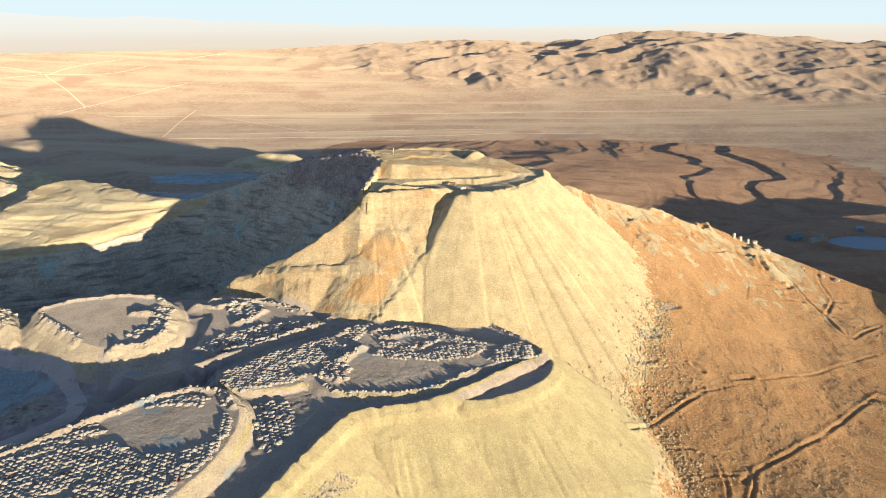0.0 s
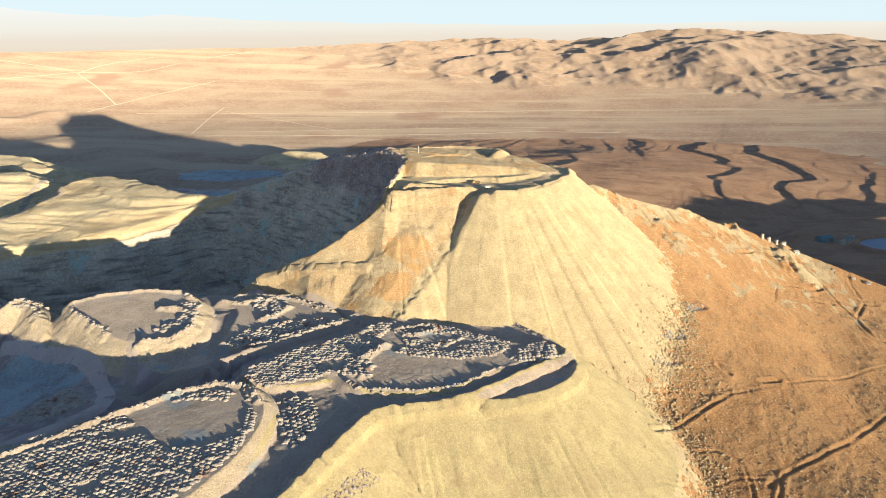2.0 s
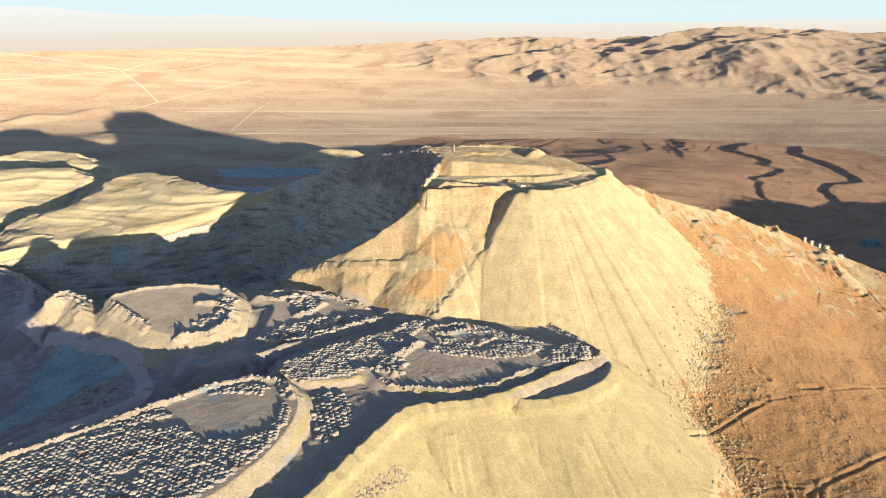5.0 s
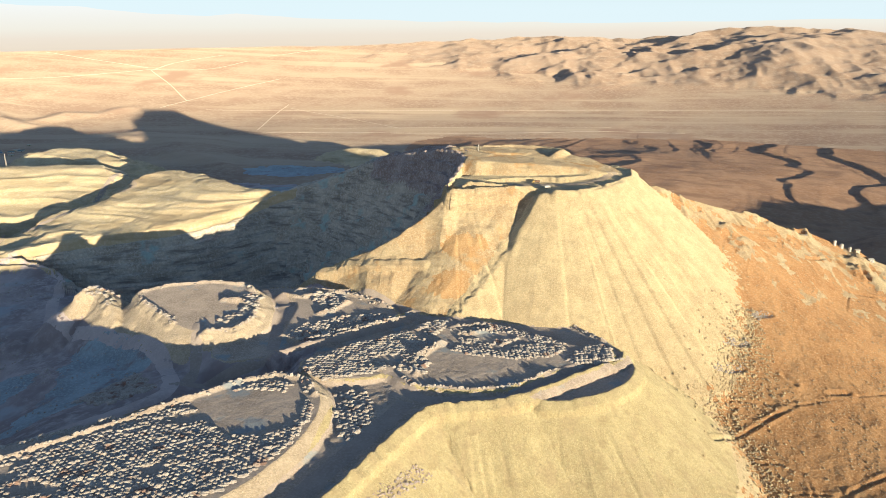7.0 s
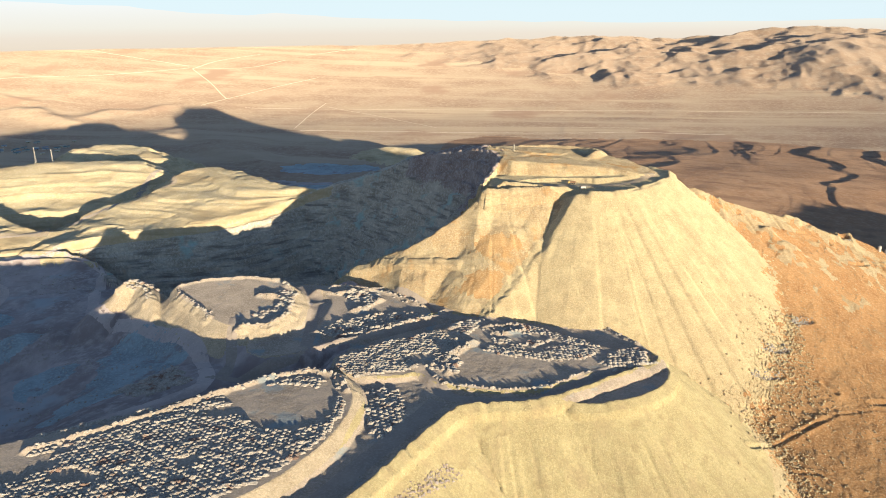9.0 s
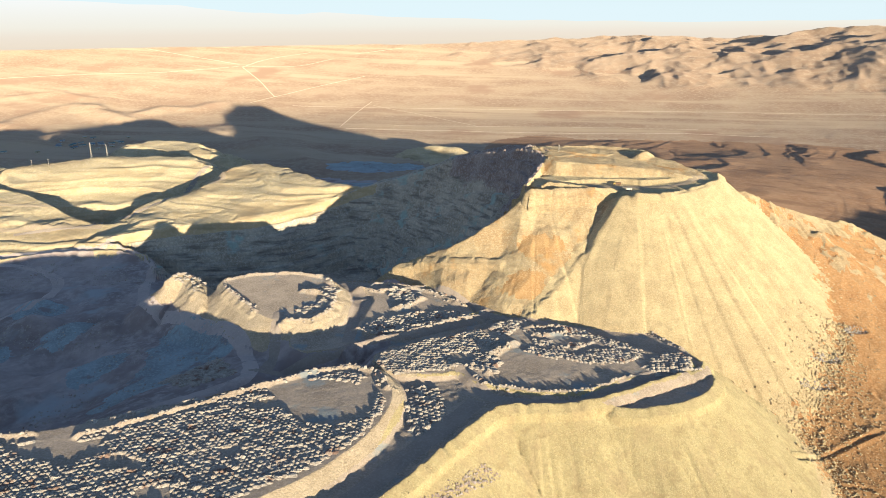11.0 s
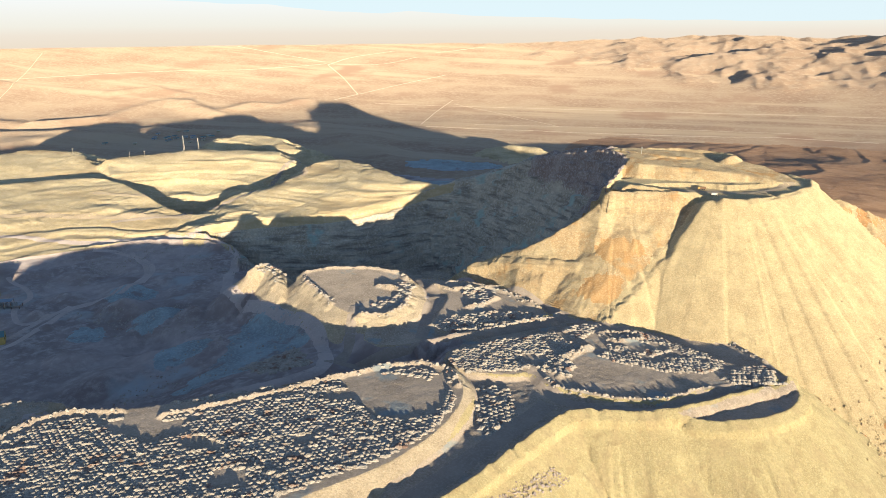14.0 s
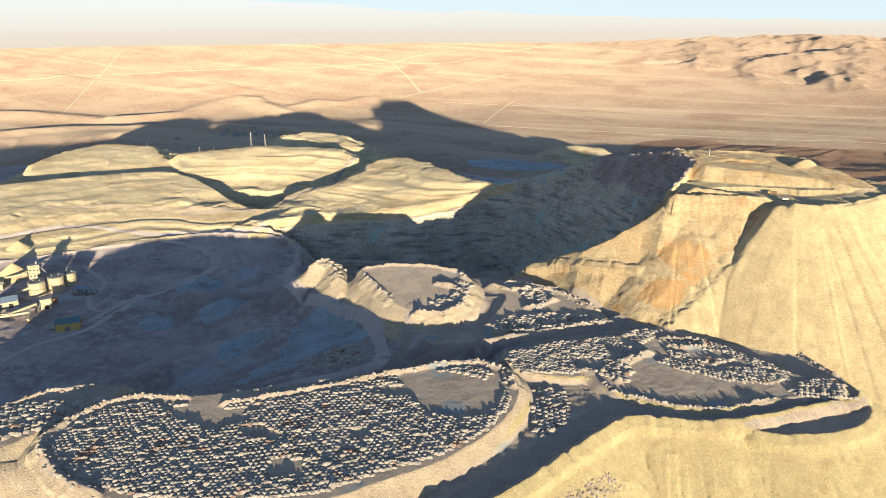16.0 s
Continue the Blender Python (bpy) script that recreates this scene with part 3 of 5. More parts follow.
    toe_at = np.maximum(tip[m], mound(x[m], y[m], TERRACE, 0.72)) - hill[m]
    mix_at = toe_at + 7 * fbm(x[m], y[m], 14, 3) + 7 * fbm(x[m], y[m], 3.0, 2)
    kind[m] = np.where((toe_at > 8) & (kind[m] != 1), kind[m], np.where(mix_at > 0, 2, 1))
    # basin of the settling pond
    d = np.hypot((x - 604) / 1.5, y - 968)
    z = np.where(d < 60, POND_Z - 1.5 + 5 * smooth(36, 42, d) + (z - POND_Z - 3.5) * smooth(44, 60, d), z)
    # trodden tops of the pads
    for pad in (WEST_FLOOR, LOBE, TERRACE, ISLAND, WEST_A, WEST_B, PAD, SIDE_PAD):
        m = ((kind == 4) | (kind == 15)) & (r < 800)
        top = np.zeros(x.shape, bool)
        top[m] = inside_of(x[m], y[m], pad) & (z[m] < pad[0][2] + 1.6) & (z[m] > pad[0][2] - 1.6)
        kind[top] = 11
    # the open pit
    xs, ys = [p[0] for p in PIT], [p[1] for p in PIT]
    m = (x > min(xs)) & (x < max(xs)) & (y > min(ys)) & (y < max(ys))
    d, run, high, side = nearest(x[m], y[m], PIT, True)
    d = np.where(side < 0, d + 3 * fbm(x[m], y[m], 30, 3) * smooth(0, 15, d), -1)
    step = d / 10.0
    benches = (np.floor(step) + smooth(0.45, 0.9, step - np.floor(step))) * 12.0
    wall = np.maximum(high - benches + 1.0 * fbm(x[m], y[m], 9, 4) + 2.0 * (ridged(x[m], y[m], 30, 4) - 0.5), -80)
    inside = (d > 0) & (wall < z[m])
    zz, kk = z[m], kind[m]
    zz[inside], kk[inside] = wall[inside], np.where((d < 14) & (x[m] < -330) & (y[m] > 790), 8, 9)[inside]
    z[m], kind[m] = zz, kk
    # stained flats and hummocks in the shade behind the pit
    m = ((kind == 0) | (kind == 7)) & (x > -1000) & (x < -230) & (y > 1080) & (y < 1900)
    if m.any():
        z[m] += 7 * (ridged(x[m], y[m], 90, 4) - 0.5)
        d = np.minimum(np.hypot((x[m] + 560) / 1.6, y[m] - 1640) - 70, np.hypot((x[m] + 470) / 1.4, y[m] - 1380) - 55)
        d = d + 40 * fbm(x[m], y[m], 80, 4, 0.7)
        k = kind[m]
        k[d < 0] = 12
        kind[m] = k
    # ochre seams in the cut, and spoil along the ridge
    m = (kind == 3) & (y < 715) & (x > -200)
    if m.any():
        d = np.minimum(np.hypot((x[m] + 68) / 1.5, y[m] - 615) - 14, np.hypot((x[m] + 62) / 1.8, y[m] - 655) - 12) + 9 * fbm(x[m], y[m], 16, 4, 0.7)
        k = kind[m]
        k[d < 0] = 14
        kind[m] = k
    m = (kind == 1) & (x > 125) & (x < 430) & (y > 690) & (y < 880)
    if m.any():
        d = nearest(x[m], y[m], RIDGE)[0]
        k = kind[m]
        k[ridged(x[m], y[m], 26, 4) + 0.35 * fbm(x[m], y[m], 9, 2) > 0.55 + 0.32 * smooth(20, 95, d)] = 3
        kind[m] = k
    # bare brown crag at the head of the pit
    m = ((kind == 9) | (kind == 10)) & (x > -215) & (z > 55)
    if m.any():
        z[m] += 6.0 * (ridged(x[m], y[m], 15, 3) - 0.5) * smooth(55, 72, z[m])
    kind[((kind == 9) | (kind == 10)) & (x > -205) & (z > 62 + 10 * fbm(x, y, 25, 3))] = 13
    # banks
    for pts, tall, lump in BANKS:
        xs, ys = [p[0] for p in pts], [p[1] for p in pts]
        m = (x > min(xs) - 9) & (x < max(xs) + 9) & (y > min(ys) - 9) & (y < max(ys) + 9)
        if m.any():
            d, run, high, side = nearest(x[m], y[m], pts)
            top = high + tall * (1 + 0.3 * line_noise(run, 5)) + 0.45 * lump * line_noise(run + 300, 4.0) - 0.62 * d
            z[m] = np.where((d < 8), np.maximum(z[m], top), z[m])
    # the pads tilt a little towards the sun, added so their tops brighten
    for pad, lean in ((WEST_A, 0.05), (WEST_B, 0.03), (ISLAND, 0.03), (PAD, 0.012)):
        px, py = sum(p[0] for p in pad) / len(pad), sum(p[1] for p in pad) / len(pad)
        m = np.hypot(x - px, y - py) < 220
        if m.any():
            d, run, high, side = nearest(x[m], y[m], pad, True)
            z[m] += lean * (0.8 * (y[m] - py) - 0.6 * (x[m] - px)) * np.where(side < 0, 1, smooth(12, 0, d))
    for pts, deep, wide in TRENCHES:
        xs, ys = [p[0] for p in pts], [p[1] for p in pts]
        m = (x > min(xs) - 9) & (x < max(xs) + 9) & (y > min(ys) - 9) & (y < max(ys) + 9)
        if m.any():
            d, run, high, side = nearest(x[m], y[m], [(a, b, 0) for a, b in pts])
            d = d * side
            d = d + 0.25 * line_noise(run, 7)
            z[m] += (0.4 * deep * np.exp(-((np.abs(d) - 1.3 * wide) / (0.7 * wide)) ** 2) - 0.6 * deep * np.exp(-(d / (0.7 * wide)) ** 2)) * (0.75 + 0.35 * line_noise(run + 40, 11))
    return z, kind


def height(x, y):
    a, _ = relief(np.atleast_1d(np.asarray(x, float)), np.atleast_1d(np.asarray(y, float)))
    return a


# ---------- ground: one sheet, finer near the mine, cut into its kinds of ground ----------
turns = np.radians(np.concatenate([np.arange(-34, 59.01, 0.118), np.arange(63, 323, 3.0)]))
reach = [0.02, 1.0]
while reach[-1] < 4890:
    q = reach[-1]
    reach.append(q + (0.05 * q if q < 230 else 0.0025 * q if q < 800 else 0.0017 * q if q < 1060 else 0.003 * q if q < 1400 else 0.006 * q if q < 2700 else 0.0042 * q))
reach = np.array(reach)
RR, AA = np.meshgrid(reach, turns, indexing="ij")
GX, GY = -RR * np.sin(AA), RR * np.cos(AA)
GZ, GK = relief(GX, GY)
nr, na = GX.shape
index = np.arange(nr * na).reshape(nr, na)
nxt = np.roll(index, -1, axis=1)
quads = np.stack([index[:-1], nxt[:-1], nxt[1:], index[1:]], -1).reshape(-1, 4)
qkind = GK.ravel()[quads[:, 0]]
COORD = np.stack([GX, GY, GZ], -1).reshape(-1, 3)


def sheet(name, faces, mats, label, category):
    used, inv = np.unique(faces, return_inverse=True)
    me = bpy.data.meshes.new(name)
    me.vertices.add(len(used))
    me.vertices.foreach_set("co", COORD[used].ravel())
    me.loops.add(faces.size)
    me.loops.foreach_set("vertex_index", inv.ravel().astype(np.int32))
    me.polygons.add(len(faces))
    me.polygons.foreach_set("loop_start", np.arange(0, faces.size, 4, dtype=np.int32))
    me.polygons.foreach_set("use_smooth", np.ones(len(faces), bool))
    me.materials.append(mats)
    me.update()
    me.validate()
    return tagged(new(name, me), label, category, kind="structure")


for k, name, mat, label, category in (
        (0, "ground", M_PLAIN, "wide tan desert plain reaching the horizon", "desert plain"),
        (1, "hillside", M_HILL, "orange stony natural hillside below the summit", "hillside"),
        (2, "upper_waste_dump", M_DUMP, "pale yellow tipped waste rock slope with furrows", "waste dump"),
        (3, "summit_cut", M_CUT, "ochre cut rock slope round the summit", "rock cutting"),
        (4, "lower_waste_dump", M_DUMP_LOW, "pale yellow waste terrace with tipped sides", "waste dump"),
        (5, "mesa", M_DUNE, "brown eroded mesas with dry channels", "mesa"),
        (6, "far_hills", M_FAR, "sandy eroded hills in the distance", "hills"),
        (7, "valley_floor", M_YARD, "trodden mine yard floor of greyish earth", "mine yard"),
        (8, "sand_terrace", M_BLOCK, "pale sandy terraces beyond the pit", "terrace"),
        (11, "ore_pad", M_PADTOP, "trodden grey-brown top of the ore pads", "ore pad"),
        (10, "pit_back", M_PIT, "dark rock shoulder behind the open pit", "rock shoulder"),
        (12, "stained_ground", M_TEAL, "blue-green copper-stained gravel beside the haul road", "gravel"),
        (14, "ochre_seam", M_OCHRE, "orange-brown seam of earth in the cut slope", "earth"),
        (15, "pad_bank", M_PADSIDE, "tan tipped banks of the ore pads", "bank"),
        (13, "crag", M_CRAG, "dark brown rock crag at the head of the pit", "crag"),
        (9, "pit_wall", M_PIT, "grey benched rock wall of the open pit", "pit wall")):
    sel = quads[qkind == k]
    if len(sel):
        sheet(name, sel, mat, label, category)


# ---------- small builders ----------
def mesh_object(name, verts, faces, mat, parent=None, label="", smooth_faces=False):
    me = bpy.data.meshes.new(name)
    me.from_pydata([tuple(v) for v in verts], [], [tuple(f) for f in faces])
    me.materials.append(mat)
    if smooth_faces:
        me.polygons.foreach_set("use_smooth", np.ones(len(me.polygons), bool))
    me.update()
    ob = new(name, me)
    if parent:
        ob.parent = parent
    return tagged(ob, label)


def part(name, bm, mat, parent, label=""):
    bmesh.ops.recalc_face_normals(bm, faces=bm.faces[:])
    me = bpy.data.meshes.new(name)
    bm.to_mesh(me)
    bm.free()
    me.materials.append(mat)
    ob = new(name, me)
    ob.parent = parent
    return tagged(ob, label)


def base(name, x, y, turn, label, category, group="", z=None):
    ob = new(name)
    ob.matrix_basis = pose(x, y, height(x, y)[0] if z is None else z, 0, 0, turn)
    return tagged(ob, label, category, group)


def box(bm, x, y, z, sx, sy, sz, bevel=0.0):
    made = bmesh.ops.create_cube(bm, size=1.0, matrix=Matrix.Translation((x, y, z + sz / 2)) @ Matrix.Diagonal((sx, sy, sz, 1)))
    if bevel:
        edges = {e for v in made["verts"] for e in v.link_edges}
        bmesh.ops.bevel(bm, geom=list(edges), offset=bevel, segments=2, affect="EDGES")
    return bm


def drum(bm, x, y, z, r, h, r2=None, n=24):
    bmesh.ops.create_cone(bm, cap_ends=True, segments=n, radius1=r, radius2=r if r2 is None else r2, depth=h, matrix=Matrix.Translation((x, y, z + h / 2)))
    return bm


def bar(bm, a, b, r, n=6):
    a, b = Vector(a), Vector(b)
    m = Matrix.Translation((a + b) / 2) @ (b - a).to_track_quat("Z", "Y").to_matrix().to_4x4()
    bmesh.ops.create_cone(bm, cap_ends=True, segments=n, radius1=r, radius2=r, depth=(b - a).length, matrix=m)
    return bm


def gable(bm, sx, sy, z, rise, over=0.4, thick=0.25):
    """A pitched roof of two slabs along x."""
    for s in (-1, 1):
        y0, y1 = s * (sy / 2 + over), 0.0
        lo, hi = z - rise * over / (sy / 2), z + rise
        v = [bm.verts.new(p) for p in ((-sx / 2 - over, y0, lo), (sx / 2 + over, y0, lo), (sx / 2 + over, y1, hi), (-sx / 2 - over, y1, hi))]
        w = [bm.verts.new((p.co.x, p.co.y, p.co.z + thick)) for p in v]
        bm.faces.new(v), bm.faces.new(w)
        for i in range(4):
            bm.faces.new((v[i], v[(i + 1) % 4], w[(i + 1) % 4], w[i]))
    return bm


def gable_wall(bm, sx, sy, h, rise):
    p = [(-sy / 2, 0), (sy / 2, 0), (sy / 2, h), (0, h + rise), (-sy / 2, h)]
    a = [bm.verts.new((-sx / 2, y, z)) for y, z in p]
    b = [bm.verts.new((sx / 2, y, z)) for y, z in p]
    bm.faces.new(a), bm.faces.new(b)
    for i in range(5):
        bm.faces.new((a[i], a[(i + 1) % 5], b[(i + 1) % 5], b[i]))
    return bm


# ---------- roads and tracks, draped over the ground ----------
def spline(pts, step):
    out, p = [], [np.array(q, float) for q in pts]
    p = [2 * p[0] - p[1]] + p + [2 * p[-1] - p[-2]]
    for a, b, c, d in zip(p, p[1:], p[2:], p[3:]):
        n = max(2, int(np.linalg.norm(c - b) / step))
        for t in np.arange(n) / n:
            out.append(0.5 * (2 * b + (c - a) * t + (2 * a - 5 * b + 4 * c - d) * t * t + (3 * b - a - 3 * c + d) * t ** 3))
    return np.array(out + [p[-2]])


def ribbon(name, pts, wide, mat, label, category, lift=0.3, step=3.0, across=5, ragged=0.12):
    line = spline(pts, step)
    way = np.gradient(line, axis=0)
    way /= np.linalg.norm(way, axis=1)[:, None]
    side = np.stack([way[:, 1], -way[:, 0]], 1)
    u = np.linspace(-0.5, 0.5, across)
    half = wide * (1 + ragged * np.stack([line_noise(np.arange(len(line)) * step + 50, 9), line_noise(np.arange(len(line)) * step + 950, 9)], 1))
    w = np.where(u[None] < 0, half[:, :1], half[:, 1:])
    xy = line[:, None, :] + side[:, None, :] * (u[None] * w)[..., None]
    z = height(xy[..., 0].ravel(), xy[..., 1].ravel()).reshape(xy.shape[:2]) + lift * np.cos(u * 2.6)[None]
    v = np.concatenate([xy, z[..., None]], -1).reshape(-1, 3)
    faces = [(i * across + j, i * across + j + 1, (i + 1) * across + j + 1, (i + 1) * across + j) for i in range(len(line) - 1) for j in range(across - 1)]
    ob = mesh_object(name, v, faces, mat, smooth_faces=True)
    return tagged(ob, label, category, kind="structure")


HAUL = "dusty grey-brown haul road of packed earth"
ribbon("haul_road", [(-1000, 560), (-937, 601), (-888, 678), (-776, 710), (-705, 748), (-656, 770), (-605, 780), (-555, 758), (-540, 730), (-508, 672), (-464, 606), (-428, 572), (-396, 556), (-346, 535), (-312, 518), (-289, 497), (-262, 457), (-262, 425), (-324, 362), (-400, 300)], 12, M_HAUL, HAUL, "road")
ribbon("haul_road", [(-262, 455), (-220, 479), (-175, 516), (-137, 549), (-101, 582), (-93, 591)], 9, M_ROAD, HAUL, "road")
ribbon("haul_road", [(-100, 588), (-48, 574), (-3, 549), (36, 532), (60, 520)], 7, M_ROAD, HAUL, "road")
ribbon("haul_road", [(-93, 591), (-123, 612), (-160, 632), (-200, 644)], 6, M_ROAD, HAUL, "road")
ribbon("haul_road", [(-102, 483), (-89, 464), (-66, 445), (-32, 448), (-2, 458), (29, 491), (54, 514)], 11, M_ROAD, HAUL, "road")
ribbon("haul_road", [(-80, 440), (-92, 405), (-106, 372), (-118, 340), (-132, 305)], 14, M_ROAD, HAUL, "road")
ribbon("haul_road", [(-274, 536), (-267, 515), (-258, 492), (-253, 465)], 9, M_ROAD, HAUL, "road")
ribbon("haul_road", [(-255, 640), (-226, 612), (-218, 578), (-208, 540), (-200, 508)], 10, M_ROAD, HAUL, "road")
ribbon("haul_road", [(-70, 722), (-31, 734), (21, 739), (63, 743), (97, 772)], 9, M_TRACK, "pale dusty bench road on the upper dump", "road")
ribbon("mine_track", [(-691, 716), (-640, 683), (-620, 655), (-607, 595), (-624, 553), (-627, 518), (-617, 475), (-621, 430)], 6, M_HAUL, "narrow dusty track across the mine yard", "track")
ribbon("mine_track", [(-910, 880), (-800, 900), (-680, 955), (-610, 1020), (-640, 1080)], 10, M_TRACK, "pale track climbing between the sand terraces", "track")
ribbon("mine_track", [(-1150, 560), (-1000, 690), (-900, 760), (-800, 800), (-690, 840)], 14, M_TRACK, "pale track climbing between the sand terraces", "track")
ribbon("mine_track", [(-610, 373), (-615, 409), (-600, 453), (-613, 507), (-619, 552), (-597, 600), (-625, 676), (-660, 702), (-706, 708), (-740, 701)], 7, M_HAUL, "narrow dusty track across the mine yard", "track")
ribbon("mine_track", [(-630, 554), (-626, 511), (-642, 499), (-681, 528), (-701, 566), (-769, 596)], 6, M_HAUL, "narrow dusty track across the mine yard", "track")
ribbon("mine_track", [(-704, 1176), (-688, 1073), (-660, 956), (-686, 898), (-719, 831), (-788, 786)], 9, M_ROAD, "rutted track along the edge of the sand terrace", "track")
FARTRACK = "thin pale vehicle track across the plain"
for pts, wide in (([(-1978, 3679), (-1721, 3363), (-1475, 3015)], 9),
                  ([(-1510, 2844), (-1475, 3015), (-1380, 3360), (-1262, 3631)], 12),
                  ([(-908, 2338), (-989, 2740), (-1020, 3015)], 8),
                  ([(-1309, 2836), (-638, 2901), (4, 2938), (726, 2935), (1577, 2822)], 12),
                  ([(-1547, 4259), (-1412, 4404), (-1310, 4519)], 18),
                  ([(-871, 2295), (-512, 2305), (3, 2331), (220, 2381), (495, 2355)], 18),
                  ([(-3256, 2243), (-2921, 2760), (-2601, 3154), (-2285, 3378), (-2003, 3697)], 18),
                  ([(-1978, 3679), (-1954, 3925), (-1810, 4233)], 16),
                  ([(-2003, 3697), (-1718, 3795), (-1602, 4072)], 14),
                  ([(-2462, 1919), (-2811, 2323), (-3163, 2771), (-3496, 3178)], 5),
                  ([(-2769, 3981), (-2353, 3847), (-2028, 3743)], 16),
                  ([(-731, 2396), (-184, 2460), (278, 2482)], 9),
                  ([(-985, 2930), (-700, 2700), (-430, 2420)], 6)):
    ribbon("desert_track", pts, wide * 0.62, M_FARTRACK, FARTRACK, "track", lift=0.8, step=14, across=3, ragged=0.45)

# ---------- heaps tipped by lorries ----------
hrng = np.random.default_rng(11)


def heap_shape(seed):
    """A tipped load: steep blunt cone, longer one way, with a broken skin."""
    g = np.random.default_rng(seed)
    rings, n = ((0.0, 1.0), (0.36, 0.90), (0.70, 0.52), (1.0, -0.12)), 9
    v, off = [(g.normal(0, 0.06), g.normal(0, 0.06), 1.0)], g.random(n) * 0.3
    for k, (r, h) in enumerate(rings[1:]):
        for i in range(n):
            a = 2 * math.pi * (i + 0.5 * (k % 2)) / n
            rr = r * (1 + 0.18 * g.normal())
            v.append((rr * math.cos(a) * 1.25, rr * math.sin(a), h + 0.07 * g.normal() * (k < 2)))
    f = [(0, 1 + i, 1 + (i + 1) % n) for i in range(n)]
    for k in range(2):
        for i in range(n):
            a, b = 1 + k * n + i, 1 + k * n + (i + 1) % n
            f.append((a, a + n, b + n, b))
    return np.array(v), f


HEAPS = [heap_shape(100 + i) for i in range(8)]
ROCKS = []
for i in range(8):
    g = np.random.default_rng(500 + i)
    bm = bmesh.new()
    bmesh.ops.create_icosphere(bm, subdivisions=1, radius=1.0)
    ROCKS.append((np.array([np.array(v.co) * (0.75 + 0.5 * g.random()) * (1, 0.8, 0.7) for v in bm.verts]), [tuple(v.index for v in f.verts) for f in bm.faces]))
    bm.free()


PEBBLES = []
for i in range(6):
    g = np.random.default_rng(700 + i)
    PEBBLES.append((np.array([(1, 0, 0), (0, 1, 0), (-1, 0, 0), (0, -1, 0), (0, 0, 1), (0, 0, -1)]) * (0.6 + 0.7 * g.random((6, 1))) + 0.15 * g.normal(size=(6, 3)),
                    [(0, 1, 4), (1, 2, 4), (2, 3, 4), (3, 0, 4), (1, 0, 5), (2, 1, 5), (3, 2, 5), (0, 3, 5)]))


def in_polygon(x, y, pts):
    return nearest(x, y, [(a, b, 0) for a, b in pts], True)[3] < 0


def joined(name, shapes, places, mat, label, category):
    """Many small pieces as one mesh: rows of x, y, z, turn, width, height, shape."""
    vs, fs, at = [], [], 0
    for x, y, z, a, w, h, k in places:
        v, f = shapes[int(k)]
        c, s = math.cos(a), math.sin(a)
        vs.append(np.stack([x + w * (v[:, 0] * c - v[:, 1] * s), y + w * (v[:, 0] * s + v[:, 1] * c), z + h * v[:, 2]], 1))
        fs += [tuple(i + at for i in q) for q in f]
        at += len(v)
    if vs:
        return tagged(mesh_object(name, np.concatenate(vs), fs, mat), label, category, kind="stuff")


def field(pts, gap, turn, skip=0.02, jitter=0.06):
    xs, ys = [p[0] for p in pts], [p[1] for p in pts]
    c, s, mx, my = math.cos(turn), math.sin(turn), sum(xs) / len(xs), sum(ys) / len(ys)
    n = int(max(max(xs) - min(xs), max(ys) - min(ys)) / gap) + 2
    i, j = np.meshgrid(np.arange(-n, n + 1), np.arange(-n, n + 1))
    u, v = i * gap + (j % 2) * gap * 0.5, j * gap * 0.92
    x, y = mx + u * c - v * s, my + u * s + v * c
    x, y = x + 4.0 * fbm(x, y, 55, 2), y + 4.0 * fbm(x + 300, y, 55, 2)
    x, y = x + hrng.normal(0, gap * jitter, x.shape), y + hrng.normal(0, gap * jitter, x.shape)
    m = in_polygon(x, y, pts) & (hrng.random(x.shape) > skip) & (fbm(x, y, 26, 3) < 0.42)
    return x[m], y[m]


FIELDS = [
    ([(-376, 246), (-382, 274), (-376, 296), (-362, 306), (-345, 315), (-312, 322), (-262, 368), (-232, 400), (-204, 428), (-178, 446), (-158, 444), (-144, 430), (-136, 400),
      (-139, 369), (-155, 333), (-178, 305), (-202, 272), (-250, 244), (-300, 230), (-345, 232)], 3.45, 0.62),
    ([(-166, 474), (-163, 490), (-120, 538), (-98, 548), (-79, 533), (-73, 515), (-79, 496), (-114, 472), (-146, 460)], 3.4, 0.2), ([(-57, 517), (-46, 556), (-34, 576), (-7, 570), (16, 556), (38, 538), (23, 517), (-8, 508), (-39, 513)], 3.4, -0.2),
    ([(-95, 478), (-84, 500), (-72, 500), (-70, 476)], 5.0, 0.2), ([(-72, 540), (-60, 580), (-88, 566), (-92, 552)], 4.6, 0.1), ([(33, 512), (54, 545), (68, 546), (77, 520), (46, 505)], 3.8, 0.4), ([(-134, 452), (-109, 449), (-96, 420), (-108, 384), (-122, 409)], 4.4, 0.9),
    ([(-200, 534), (-188, 562), (-160, 580), (-125, 590), (-112, 575), (-176, 522)], 4.4, 0.5), ([(-203, 598), (-198, 629), (-170, 625), (-172, 586)], 5.2, 0.3), ([(-320, 352), (-258, 410), (-262, 384), (-315, 342)], 5.2, 0.8),
    ([(-300, 480), (-330, 440), (-290, 420), (-268, 445)], 5.5, 0.4), ([(-262, 545), (-250, 560), (-246, 590), (-266, 596), (-242, 600), (-236, 570), (-250, 540)], 4.5, 0.4), ([(-425, 603), (-400, 616), (-388, 605), (-405, 592)], 4.5, 0.3),
    ([(-448, 264), (-436, 285), (-404, 300), (-398, 270), (-412, 232), (-440, 232)], 4.2, 0.3),
]
